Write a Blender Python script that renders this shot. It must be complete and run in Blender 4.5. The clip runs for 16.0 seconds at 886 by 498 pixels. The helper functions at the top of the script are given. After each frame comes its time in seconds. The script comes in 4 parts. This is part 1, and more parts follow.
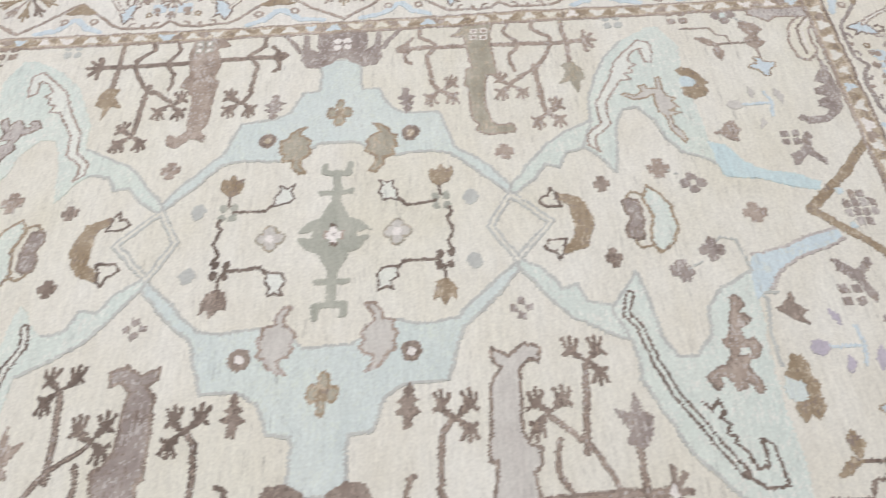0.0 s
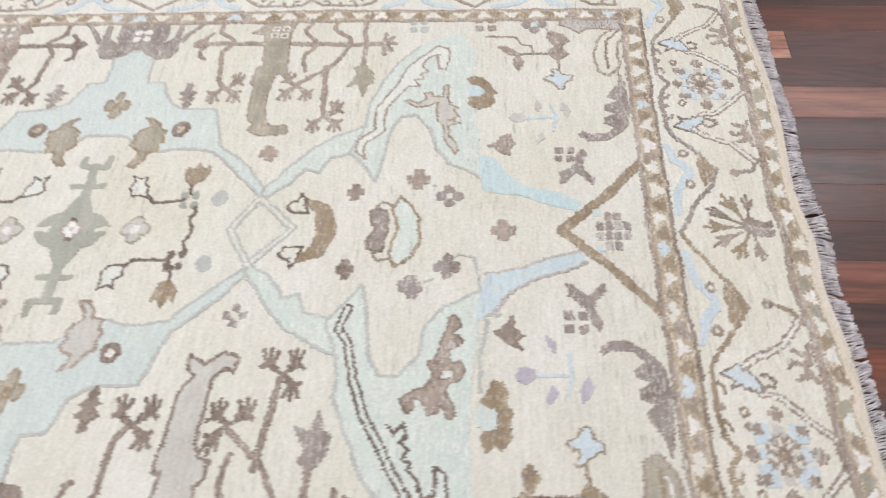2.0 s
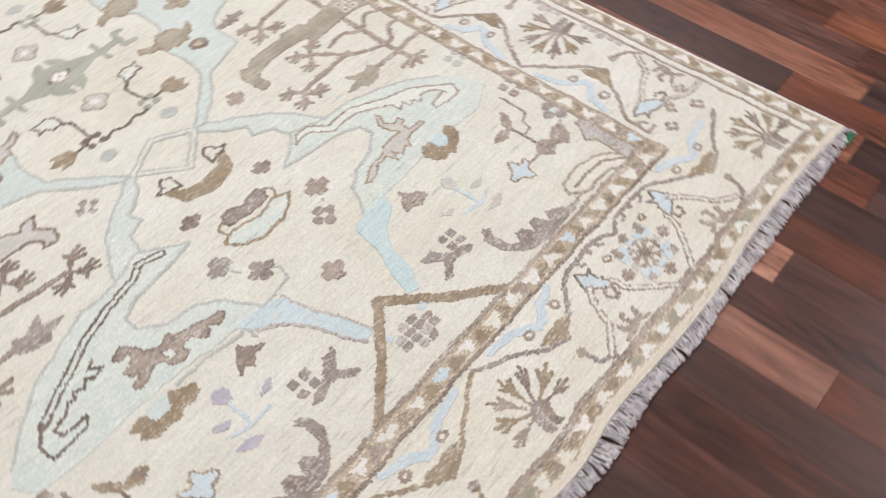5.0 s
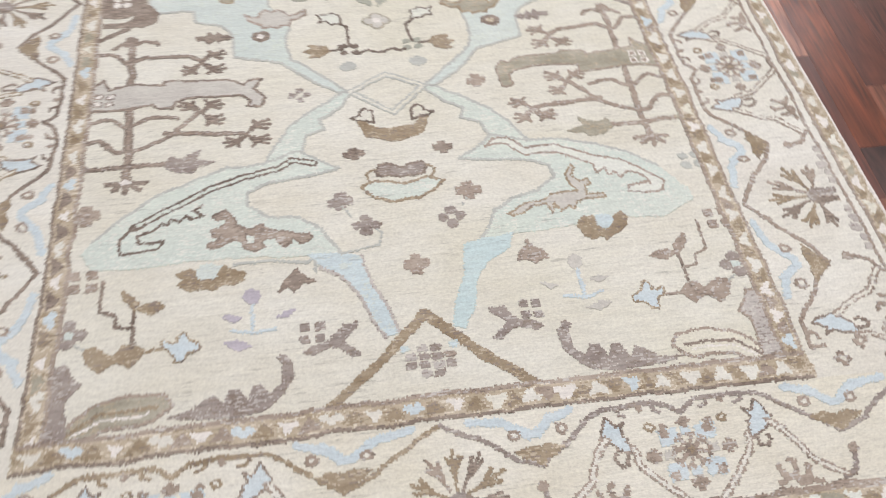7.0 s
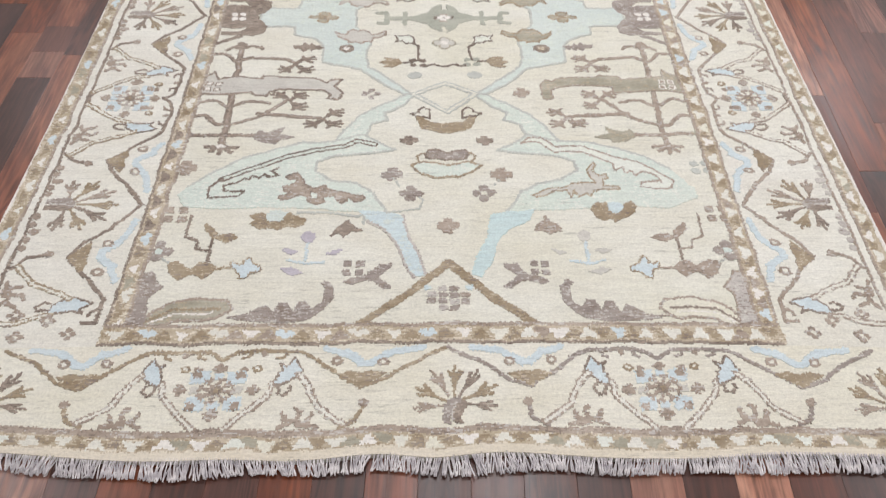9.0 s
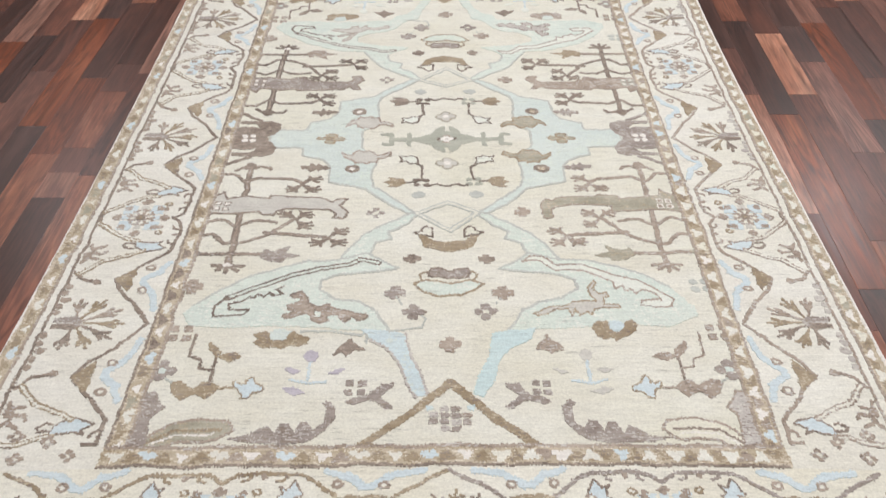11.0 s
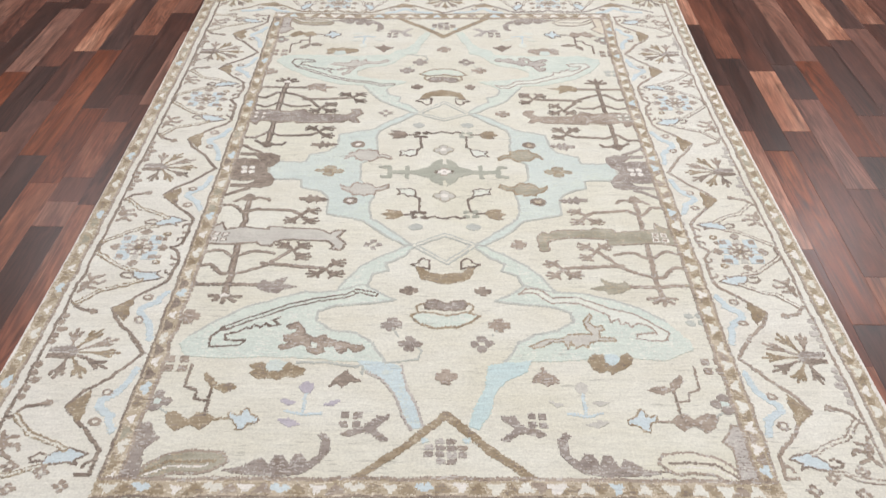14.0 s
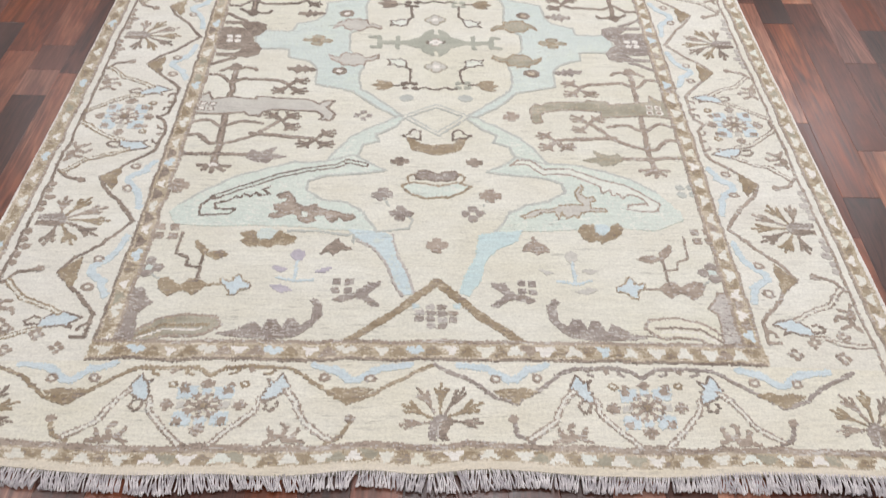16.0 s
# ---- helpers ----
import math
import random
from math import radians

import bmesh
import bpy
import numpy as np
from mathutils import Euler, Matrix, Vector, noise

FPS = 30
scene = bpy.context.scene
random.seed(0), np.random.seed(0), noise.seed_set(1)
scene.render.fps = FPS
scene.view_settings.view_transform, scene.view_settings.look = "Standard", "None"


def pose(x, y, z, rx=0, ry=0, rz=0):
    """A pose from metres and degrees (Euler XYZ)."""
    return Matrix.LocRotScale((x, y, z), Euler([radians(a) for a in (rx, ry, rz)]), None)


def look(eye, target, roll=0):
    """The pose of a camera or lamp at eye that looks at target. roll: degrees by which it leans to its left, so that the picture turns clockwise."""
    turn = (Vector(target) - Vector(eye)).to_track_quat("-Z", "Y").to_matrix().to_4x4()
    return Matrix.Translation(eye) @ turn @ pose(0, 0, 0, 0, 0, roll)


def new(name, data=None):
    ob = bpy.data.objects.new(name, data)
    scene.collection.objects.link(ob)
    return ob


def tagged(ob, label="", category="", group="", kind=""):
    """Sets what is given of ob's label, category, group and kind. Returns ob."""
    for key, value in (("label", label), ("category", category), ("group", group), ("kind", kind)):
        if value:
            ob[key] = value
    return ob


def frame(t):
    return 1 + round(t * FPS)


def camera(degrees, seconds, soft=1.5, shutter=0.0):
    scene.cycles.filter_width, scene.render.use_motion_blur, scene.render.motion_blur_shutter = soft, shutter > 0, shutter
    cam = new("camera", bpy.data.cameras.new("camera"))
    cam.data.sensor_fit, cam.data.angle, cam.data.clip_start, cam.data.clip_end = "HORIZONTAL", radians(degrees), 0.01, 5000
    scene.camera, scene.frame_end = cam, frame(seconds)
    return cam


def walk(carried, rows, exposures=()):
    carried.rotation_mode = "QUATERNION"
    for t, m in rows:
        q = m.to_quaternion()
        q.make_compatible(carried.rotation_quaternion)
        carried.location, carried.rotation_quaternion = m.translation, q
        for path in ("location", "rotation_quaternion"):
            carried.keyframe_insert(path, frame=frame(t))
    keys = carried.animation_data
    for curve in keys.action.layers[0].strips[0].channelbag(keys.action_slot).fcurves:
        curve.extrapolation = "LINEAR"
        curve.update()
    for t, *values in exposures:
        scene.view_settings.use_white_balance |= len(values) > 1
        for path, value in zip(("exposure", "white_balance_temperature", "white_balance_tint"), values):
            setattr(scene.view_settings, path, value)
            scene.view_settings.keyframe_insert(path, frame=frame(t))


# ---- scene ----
cam = camera(55.0, 16.0, soft=1.15, shutter=0.7)
PATH = [
    (0, (-0.9950, -0.1912, 1.2555), (0.2180, -0.1999, -0.3347), -2.87),
    (0.5, (-0.9750, -0.3175, 1.2518), (0.2446, -0.3158, -0.3333), -3.76),
    (1, (-0.9858, -0.4724, 1.2425), (0.2752, -0.4502, -0.3097), -3.04),
    (1.5, (-1.0139, -0.6115, 1.2408), (0.2389, -0.5821, -0.3179), -1.98),
    (2, (-0.9567, -0.7300, 1.2162), (0.2514, -0.6627, -0.3763), -2.52),
    (2.5, (-0.8966, -0.8560, 1.2206), (0.2359, -0.7734, -0.4258), 0.47),
    (3, (-0.9110, -1.0086, 1.2352), (0.2587, -0.7881, -0.3721), -2.23),
    (3.2, (-0.9248, -1.0858, 1.2480), (0.2435, -0.8270, -0.3545), -0.55),
    (5.3, (-0.4786, -1.5459, 1.2685), (0.3225, -0.7110, -0.3628), 1.42),
    (5.5, (-0.4331, -1.5892, 1.2817), (0.2645, -0.6945, -0.3654), 2.26),
    (6, (-0.3212, -1.6023, 1.2741), (0.2043, -0.6190, -0.3863), 1.30),
    (6.5, (-0.1848, -1.5608, 1.2634), (0.2071, -0.5585, -0.4223), 5.01),
    (7, (-0.1143, -1.6533, 1.2852), (0.1010, -0.5133, -0.3439), 2.30),
    (7.5, (-0.0360, -1.8422, 1.2971), (0.0598, -0.6007, -0.2679), 2.13),
    (8, (-0.0216, -1.9860, 1.3126), (-0.0200, -0.6838, -0.2054), -0.30),
    (8.2, (-0.0230, -2.0186, 1.3177), (-0.0118, -0.7195, -0.2029), -0.41),
    (10.3, (-0.0120, -2.0545, 1.3438), (-0.0048, -0.5931, -0.0216), -0.07),
    (10.5, (-0.0156, -2.0470, 1.3562), (-0.0055, -0.5749, 0.0023), -0.07),
    (11, (-0.0081, -2.0383, 1.3631), (-0.0119, -0.5251, 0.0553), -0.74),
    (11.5, (-0.0045, -2.0314, 1.3679), (-0.0146, -0.4835, 0.1013), -0.90),
    (12, (-0.0037, -2.0258, 1.3754), (-0.0188, -0.4460, 0.1490), -1.04),
    (12.5, (-0.0031, -2.0246, 1.3837), (-0.0257, -0.4214, 0.1882), -1.32),
    (13, (-0.0062, -2.0259, 1.3832), (-0.0262, -0.4230, 0.1872), -1.06),
    (13.5, (-0.0074, -2.0382, 1.3779), (-0.0165, -0.4508, 0.1614), -0.55),
    (14, (-0.0093, -2.0451, 1.3699), (-0.0040, -0.4841, 0.1197), -0.01),
    (14.5, (-0.0093, -2.0480, 1.3587), (-0.0053, -0.5287, 0.0580), 0.04),
    (15, (-0.0100, -2.0528, 1.3465), (-0.0036, -0.5760, -0.0023), 0.11),
    (15.5, (-0.0120, -2.0611, 1.3368), (0.0085, -0.6263, -0.0564), 0.65),
    (16, (-0.0125, -2.0699, 1.3289), (0.0170, -0.6818, -0.1106), 1.00),
]
LEVELS = [(0, -0.1, 6300, 15), (1.5, 0.0, 6300, 15), (3, 0.09, 6380, 14), (5.5, 0.03, 6450, 16), (7.5, -0.03, 6430, 15), (10.5, 0.02, 6450, 13), (12.5, 0.04, 6480, 13), (16, 0.0, 6450, 14)]
walk(cam, [(t, look(eye, target, roll)) for t, eye, target, roll in PATH], LEVELS)

# ---- light ----
world = bpy.data.worlds.new("world")
scene.world = world
world.use_nodes = True
world.node_tree.nodes["Background"].inputs[0].default_value = (0.96, 0.98, 1.0, 1)
world.node_tree.nodes["Background"].inputs[1].default_value = 0.25

CEILING = 2.9


def lamp(name, x, y, sx, sy, watts, colour):
    data = bpy.data.lights.new(name, "AREA")
    data.shape, data.size, data.size_y, data.energy, data.color = "RECTANGLE", sx, sy, watts, colour
    ob = new(name, data)
    ob.matrix_world = pose(x, y, CEILING - 0.05)
    return ob


for lx in (-2.4, 0.2, 2.8):
    for ly in (-2.8, 0.0, 2.8):
        lamp("panel_lamp", lx, ly, 0.7, 1.3, {-2.8: 26, 0.0: 31, 2.8: 36}[ly] * {-2.4: 0.8, 0.2: 1.0, 2.8: 1.13}[lx], (1.0, 1.0, 1.0))

# ---- materials ----


def linear(code):
    """A colour from its six-digit code."""
    out = []
    for n in (0, 2, 4):
        c = int(code[n : n + 2], 16) / 255
        out.append(c / 12.92 if c <= 0.04045 else ((c + 0.055) / 1.055) ** 2.4)
    return (*out, 1.0)


def fresh(name):
    m = bpy.data.materials.new(name)
    m.use_nodes = True
    return m, m.node_tree, m.node_tree.nodes["Principled BSDF"]


def put(tree, kind, **values):
    node = tree.nodes.new(kind)
    for key, value in values.items():
        node.inputs[key.replace("_", " ")].default_value = value
    return node


def mapped(tree, scale, turn=0.0):
    coord, mapping = tree.nodes.new("ShaderNodeTexCoord"), tree.nodes.new("ShaderNodeMapping")
    mapping.inputs["Scale"].default_value = scale
    mapping.inputs["Rotation"].default_value = (0, 0, turn)
    tree.links.new(coord.outputs["Object"], mapping.inputs["Vector"])
    return mapping.outputs["Vector"]


def noise_at(tree, scale, detail=3.0, rough=0.55, stretch=(1, 1, 1)):
    node = put(tree, "ShaderNodeTexNoise", Scale=scale, Detail=detail, Roughness=rough)
    tree.links.new(mapped(tree, stretch), node.inputs["Vector"])
    return node.outputs["Fac"]


def span(tree, value, low, high, out_low, out_high):
    node = tree.nodes.new("ShaderNodeMapRange")
    for n, v in enumerate((low, high, out_low, out_high)):
        node.inputs[n + 1].default_value = v
    tree.links.new(value, node.inputs[0])
    return node.outputs[0]


def maths(tree, op, a, b):
    node = tree.nodes.new("ShaderNodeMath")
    node.operation = op
    for n, v in enumerate((a, b)):
        if isinstance(v, (int, float)):
            node.inputs[n].default_value = v
        else:
            tree.links.new(v, node.inputs[n])
    return node.outputs[0]


def mixed(tree, factor, a, b, blend="MIX"):
    node = tree.nodes.new("ShaderNodeMix")
    node.data_type, node.blend_type = "RGBA", blend
    for value, socket in ((factor, node.inputs[0]), (a, node.inputs[6]), (b, node.inputs[7])):
        if isinstance(value, (int, float, tuple)):
            socket.default_value = value
        else:
            tree.links.new(value, socket)
    return node.outputs[2]


def wool(name, code, second, patch=1.0):
    """Knotted wool pile: rows of knots, tips whose catch of light is put into the colour, bands and patches where the
    dye took unevenly.
    """
    m, t, shader = fresh(name)
    bands = noise_at(t, 1.0, 4, 0.65, (1.6 * patch, 11.0 * patch, 1))
    clouds = noise_at(t, 5.0 * patch, 4, 0.6)
    rows = noise_at(t, 1.0, 4, 0.7, (26, 150, 60))
    tips = noise_at(t, 300, 2, 0.6)
    knots = noise_at(t, 1.0, 1, 0.5, (170, 230, 80))
    both_tones = maths(t, "ADD", maths(t, "MULTIPLY", bands, 0.5), maths(t, "MULTIPLY", clouds, 0.5))
    a = mixed(t, span(t, both_tones, 0.38, 0.62, 0, 1), linear(code), linear(second))
    if patch == 1.0:
        # patches where the wool has yellowed
        old = noise_at(t, 1.7, 4, 0.62, (1, 1.5, 1))
        a = mixed(t, span(t, old, 0.46, 0.66, 0, 0.4), a, tuple(c * k for c, k in zip(linear(second)[:3], (0.99, 0.99, 0.92))) + (1.0,))
    shade = maths(t, "ADD", span(t, rows, 0.3, 0.7, -0.085, 0.075), span(t, tips, 0.3, 0.7, -0.055, 0.05))
    shade = maths(t, "ADD", shade, span(t, knots, 0.3, 0.7, -0.07, 0.06))
    # short dashes of shadow along the rows, painted into the colour, stronger in patches
    dash_shade = span(t, noise_at(t, 1.0, 3, 0.62, (22, 210, 40)), 0.32, 0.40, -0.3, 0.0)
    dash_spread = span(t, noise_at(t, 1.0, 3, 0.6, (2.2, 5.5, 1)), 0.46, 0.62, 0.25, 1.0)
    dash_shade = maths(t, "MULTIPLY", dash_shade, dash_spread)
    shade = maths(t, "ADD", maths(t, "ADD", shade, dash_shade), 1.02)
    grey = t.nodes.new("ShaderNodeCombineColor")
    for n in range(3):
        t.links.new(shade, grey.inputs[n])
    t.links.new(mixed(t, 1.0, a, grey.outputs[0], "MULTIPLY"), shader.inputs["Base Color"])
    shader.inputs["Roughness"].default_value = 0.92
    shader.inputs["Specular IOR Level"].default_value = 0.12
    shader.inputs["Sheen Weight"].default_value = 0.18
    shader.inputs["Sheen Roughness"].default_value = 0.5
    bump = put(t, "ShaderNodeBump", Strength=0.45, Distance=0.003)
    t.links.new(maths(t, "ADD", rows, maths(t, "MULTIPLY", tips, 0.5)), bump.inputs["Height"])
    t.links.new(bump.outputs[0], shader.inputs["Normal"])
    return m


DYES = {
    "ground": ("e0e0d5", "d7d5c6"),
    "bone": ("e4e4db", "dad8cd"),
    "cream": ("e3e2d6", "dad7c7"),
    "brown": ("82756a", "a1968a"),
    "dark": ("6a5f56", "877c71"),
    "gold": ("92826a", "aea18b"),
    "tan": ("9a8c7e", "b7ab9e"),
    "sand": ("aea189", "c9beaa"),
    "taupe": ("90867f", "ada59d"),
    "mist": ("b5afa9", "c9c5be"),
    "pearl": ("c3c0b8", "cecdc4"),
    "olive": ("9b9786", "b8b4a4"),
    "sage": ("a3a699", "b4b6a9"),
    "line": ("b7bab4", "c4c8c0"),
    "blue": ("c9d4cf", "d1dad4"),
    "teal": ("c0d4d4", "c9dad8"),
    "sky": ("c4d3d6", "ccdada"),
    "ice": ("c6d4d8", "d0dbdd"),
    "mint": ("cdd8cf", "d4dcd2"),
    "haze": ("dbdfd6", "dfe2d8"),
    "lilac": ("b2adb6", "c0bbc2"),
    "white": ("e9e6df", "e1ded6"),
    "ivory": ("d6cebb", "dcd5c5"),
}
WOOL = {key: wool("wool_" + key, *codes, 1.0 if key in ("ground", "bone", "mint", "blue", "haze", "cream") else 3.5) for key, codes in DYES.items()}
DYE_NAMES = list(DYES)


def cotton():
    m, t, shader = fresh("cotton_fringe")
    tone = noise_at(t, 60, 3)
    a = mixed(t, span(t, tone, 0.35, 0.65, 0, 1), linear("b2adb0"), linear("e4e0df"))
    t.links.new(a, shader.inputs["Base Color"])
    shader.inputs["Roughness"].default_value = 0.9
    bump = put(t, "ShaderNodeBump", Strength=0.5, Distance=0.001)
    t.links.new(noise_at(t, 900, 2), bump.inputs["Height"])
    t.links.new(bump.outputs[0], shader.inputs["Normal"])
    return m


COTTON = cotton()


def plank_wood():
    """Printed dark-stained boards: each board takes its own tone and its own stretch of grain."""
    m, t, shader = fresh("dark_stained_wood")
    info = t.nodes.new("ShaderNodeObjectInfo")
    coord = t.nodes.new("ShaderNodeTexCoord")
    shift = t.nodes.new("ShaderNodeVectorMath")
    shift.operation = "MULTIPLY_ADD"
    t.links.new(info.outputs["Random"], shift.inputs[0])
    shift.inputs[1].default_value = (13.7, 71.3, 5.1)
    t.links.new(coord.outputs["Object"], shift.inputs[2])

    def grain(scale, stretch, detail, distortion=0.0):
        mapping = t.nodes.new("ShaderNodeMapping")
        mapping.inputs["Scale"].default_value = stretch
        t.links.new(shift.outputs[0], mapping.inputs["Vector"])
        node = put(t, "ShaderNodeTexNoise", Scale=scale, Detail=detail, Roughness=0.62, Distortion=distortion)
        t.links.new(mapping.outputs[0], node.inputs["Vector"])
        return node.outputs["Fac"]

    fine = grain(1.0, (170, 7, 1), 4)
    streaks = grain(1.0, (34, 1.3, 1), 5, 1.2)
    figure = grain(1.0, (14, 2.6, 1), 6, 3.5)
    blotch = grain(1.0, (8, 2.0, 1), 3, 1.0)
    ramp = t.nodes.new("ShaderNodeValToRGB")
    ramp.color_ramp.interpolation = "LINEAR"
    tones = ((0.0, "3a251f"), (0.2, "472e27"), (0.45, "5b392f"), (0.65, "704739"), (0.8, "845b4b"), (0.92, "9a705f"), (1.0, "b28976"))
    while len(ramp.color_ramp.elements) < len(tones):
        ramp.color_ramp.elements.new(0.5)
    for element, (at, code) in zip(ramp.color_ramp.elements, tones):
        element.position, element.color = at, linear(code)
    tone = t.nodes.new("ShaderNodeAttribute")
    tone.attribute_type, tone.attribute_name = "OBJECT", "tone"
    red = t.nodes.new("ShaderNodeAttribute")
    red.attribute_type, red.attribute_name = "OBJECT", "red"
    t.links.new(maths(t, "ADD", tone.outputs["Fac"], span(t, blotch, 0.3, 0.7, -0.14, 0.13)), ramp.inputs[0])
    shade = maths(t, "ADD", span(t, streaks, 0.3, 0.7, -0.27, 0.25), span(t, fine, 0.3, 0.7, -0.24, 0.24))
    shade = maths(t, "ADD", shade, span(t, figure, 0.32, 0.68, -0.24, 0.24))
    arches = maths(t, "SINE", maths(t, "MULTIPLY", grain(1.0, (8, 0.9, 1), 3, 1.2), 70.0), 0.0)
    strong = span(t, grain(1.0, (5, 1.1, 1), 2, 0.6), 0.44, 0.64, 0.03, 0.3)
    shade = maths(t, "ADD", shade, maths(t, "MULTIPLY", arches, strong))
    shade = maths(t, "ADD", shade, 1.0)
    grey = t.nodes.new("ShaderNodeCombineColor")
    for n in range(3):
        t.links.new(shade, grey.inputs[n])
    hue = t.nodes.new("ShaderNodeHueSaturation")
    t.links.new(span(t, red.outputs["Fac"], 0, 1, 0.88, 1.25), hue.inputs["Saturation"])
    t.links.new(ramp.outputs[0], hue.inputs["Color"])
    t.links.new(mixed(t, 1.0, hue.outputs[0], grey.outputs[0], "MULTIPLY"), shader.inputs["Base Color"])
    t.links.new(span(t, streaks, 0.3, 0.7, 0.3, 0.43), shader.inputs["Roughness"])
    shader.inputs["Specular IOR Level"].default_value = 0.62
    bump = put(t, "ShaderNodeBump", Strength=0.12, Distance=0.001)
    t.links.new(maths(t, "ADD", fine, streaks), bump.inputs["Height"])
    t.links.new(bump.outputs[0], shader.inputs["Normal"])
    return m


WOOD = plank_wood()


def plain(name, code, rough, bump_scale=0.0):
    m, t, shader = fresh(name)
    tone = noise_at(t, 2.5, 4)
    base = linear(code)
    t.links.new(mixed(t, span(t, tone, 0.3, 0.7, 0, 1), base, tuple(c * 0.92 for c in base[:3]) + (1.0,)), shader.inputs["Base Color"])
    shader.inputs["Roughness"].default_value = rough
    if bump_scale:
        bump = put(t, "ShaderNodeBump", Strength=0.1, Distance=0.002)
        t.links.new(noise_at(t, bump_scale, 3), bump.inputs["Height"])
        t.links.new(bump.outputs[0], shader.inputs["Normal"])
    return m


PAINT = plain("white_wall_paint", "e8e5df", 0.7, 120)
GREY = plain("dimming_wall_grey", "8d8a87", 0.7, 120)
UNDER = plain("dark_underlay", "231a17", 0.8, 60)
GREEN = plain("green_plastic", "0f6a44", 0.45, 90)

# ---- room ----


def box(name, x0, y0, z0, x1, y1, z1, material):
    bm = bmesh.new()
    bmesh.ops.create_cube(bm, size=1)
    bmesh.ops.transform(bm, matrix=Matrix.LocRotScale(((x0 + x1) / 2, (y0 + y1) / 2, (z0 + z1) / 2), None, (x1 - x0, y1 - y0, z1 - z0)), verts=bm.verts)
    me = bpy.data.meshes.new(name)
    bm.to_mesh(me)
    bm.free()
    me.materials.append(material)
    return new(name, me)


floor = tagged(box("floor", -4.6, -4.6, -0.06, 5.0, 5.0, -0.0085, UNDER), "dark reddish-brown wood strip floor with mixed plank tones", "floor", kind="structure")
# unseen walls added to close the room, grey so the far floor reflects less
for name, args in (
    ("wall_west", (-4.7, -4.6, -0.06, -4.6, 5.0, CEILING)),
    ("wall_east", (5.0, -4.6, -0.06, 5.1, 5.0, CEILING)),
    ("wall_south", (-4.7, -4.7, -0.06, 5.1, -4.6, CEILING)),
    ("wall_north", (-4.7, 5.0, -0.06, 5.1, 5.1, CEILING)),
):
    tagged(box(name, *args, GREY), "plain unseen wall, grey to dim the floor's reflections", "wall", kind="structure")
tagged(box("ceiling", -4.7, -4.7, CEILING, 5.1, 5.1, CEILING + 0.1, PAINT), "plain white ceiling", "ceiling", kind="structure")

# ---- the rug's own grid: u across, v along, near end positive, in metres ----


SLACK = ((-0.8, 0.15, -0.0215), (-0.47, 0.13, 0.0101), (-0.25, 0.11, 0.0149), (-0.02, 0.07, 0.012), (0.28, 0.13, 0.0112), (0.42, 0.09, 0.0059), (0.62, 0.1, -0.0041), (0.8, 0.12, -0.0064))


def lie(u, v):
    """Where a knot of the drawing lies on the floor: the hand-woven rug is not quite square."""
    x = u + 0.0082 * u + 0.001 * u * v + 0.0134 * u * v**2 - 0.0112 * u**3 + 0.0014 + 0.0027 * v - 0.0005 * v**2 - 0.0052 * v**3 - 0.025 * u**2 - 0.0055 * u**2 * v - 0.0005 * u * v**3
    y = -v + 0.0041 * v + 0.0057 * v**2 - 0.0028 * v**3 - 0.0184 * u**2 * v + 0.0043 - 0.0183 * u + 0.0044 * u * v + 0.0053 * u * v**2 + 0.0227 * u**2 - 0.0027 * u * v**3 - 0.0174 * u**2 * v**2
    # the near end lies in slack waves
    slack = np.clip((v - 1.0) / 0.337, 0, 1) ** 2
    y = y - slack * sum(rise * np.exp(-(((u - at) / wide) ** 2)) for at, wide, rise in SLACK)
    return x, y


HALF_U, HALF_V, KNOT, PILE = 0.928, 1.337, 0.0027, 0.0105


def height(x, y):
    """The pile's top: a rug that lies flat but not dead flat."""
    return PILE + 0.0009 * np.sin(5.1 * x + 1.3 * np.sin(2.7 * y)) + 0.0009 * np.sin(4.3 * y + 2.0 + 1.1 * np.sin(3.1 * x))


NU, NV = int(2 * HALF_U / KNOT), int(2 * HALF_V / KNOT)
rng = np.random.default_rng(7)
CU = ((np.arange(NU) + 0.5) * KNOT - NU * KNOT / 2)[None, :] * np.ones((NV, 1))
CV = ((np.arange(NV) + 0.5) * KNOT - NV * KNOT / 2)[:, None] * np.ones((1, NU))
# knots are tied by hand: each sits a little off its place
CU = (CU + rng.uniform(-1, 1, CU.shape) * 0.0009 + rng.normal(0, 1, (NV, 1)) * 0.0008) * 1000
CV = (CV + rng.uniform(-1, 1, CV.shape) * 0.0009 + rng.normal(0, 1, (1, NU)) * 0.0007) * 1000


def drift(step, size):
    """Slow smooth wander over the chart, in millimetres: lines tied by hand are never ruled."""
    nj, ni = int(NV * KNOT / step) + 3, int(NU * KNOT / step) + 3
    grid = rng.normal(0, size, (nj, ni))
    j, i = np.arange(NV) * KNOT / step, np.arange(NU) * KNOT / step
    j0, i0 = j.astype(int), i.astype(int)
    fj, fi = (j - j0)[:, None], (i - i0)[None, :]
    fj, fi = fj * fj * (3 - 2 * fj), fi * fi * (3 - 2 * fi)
    a, b = grid[j0][:, i0], grid[j0][:, i0 + 1]
    c, d = grid[j0 + 1][:, i0], grid[j0 + 1][:, i0 + 1]
    return (a * (1 - fi) + b * fi) * (1 - fj) + (c * (1 - fi) + d * fi) * fj


CU, CV = CU + drift(0.017, 1.0) + drift(0.045, 1.6), CV + drift(0.017, 0.9) + drift(0.045, 1.5)
OWNER = np.zeros((NV, NU), np.int32)
DYE = np.zeros((NV, NU), np.int8)
MOTIFS = [("", "")]


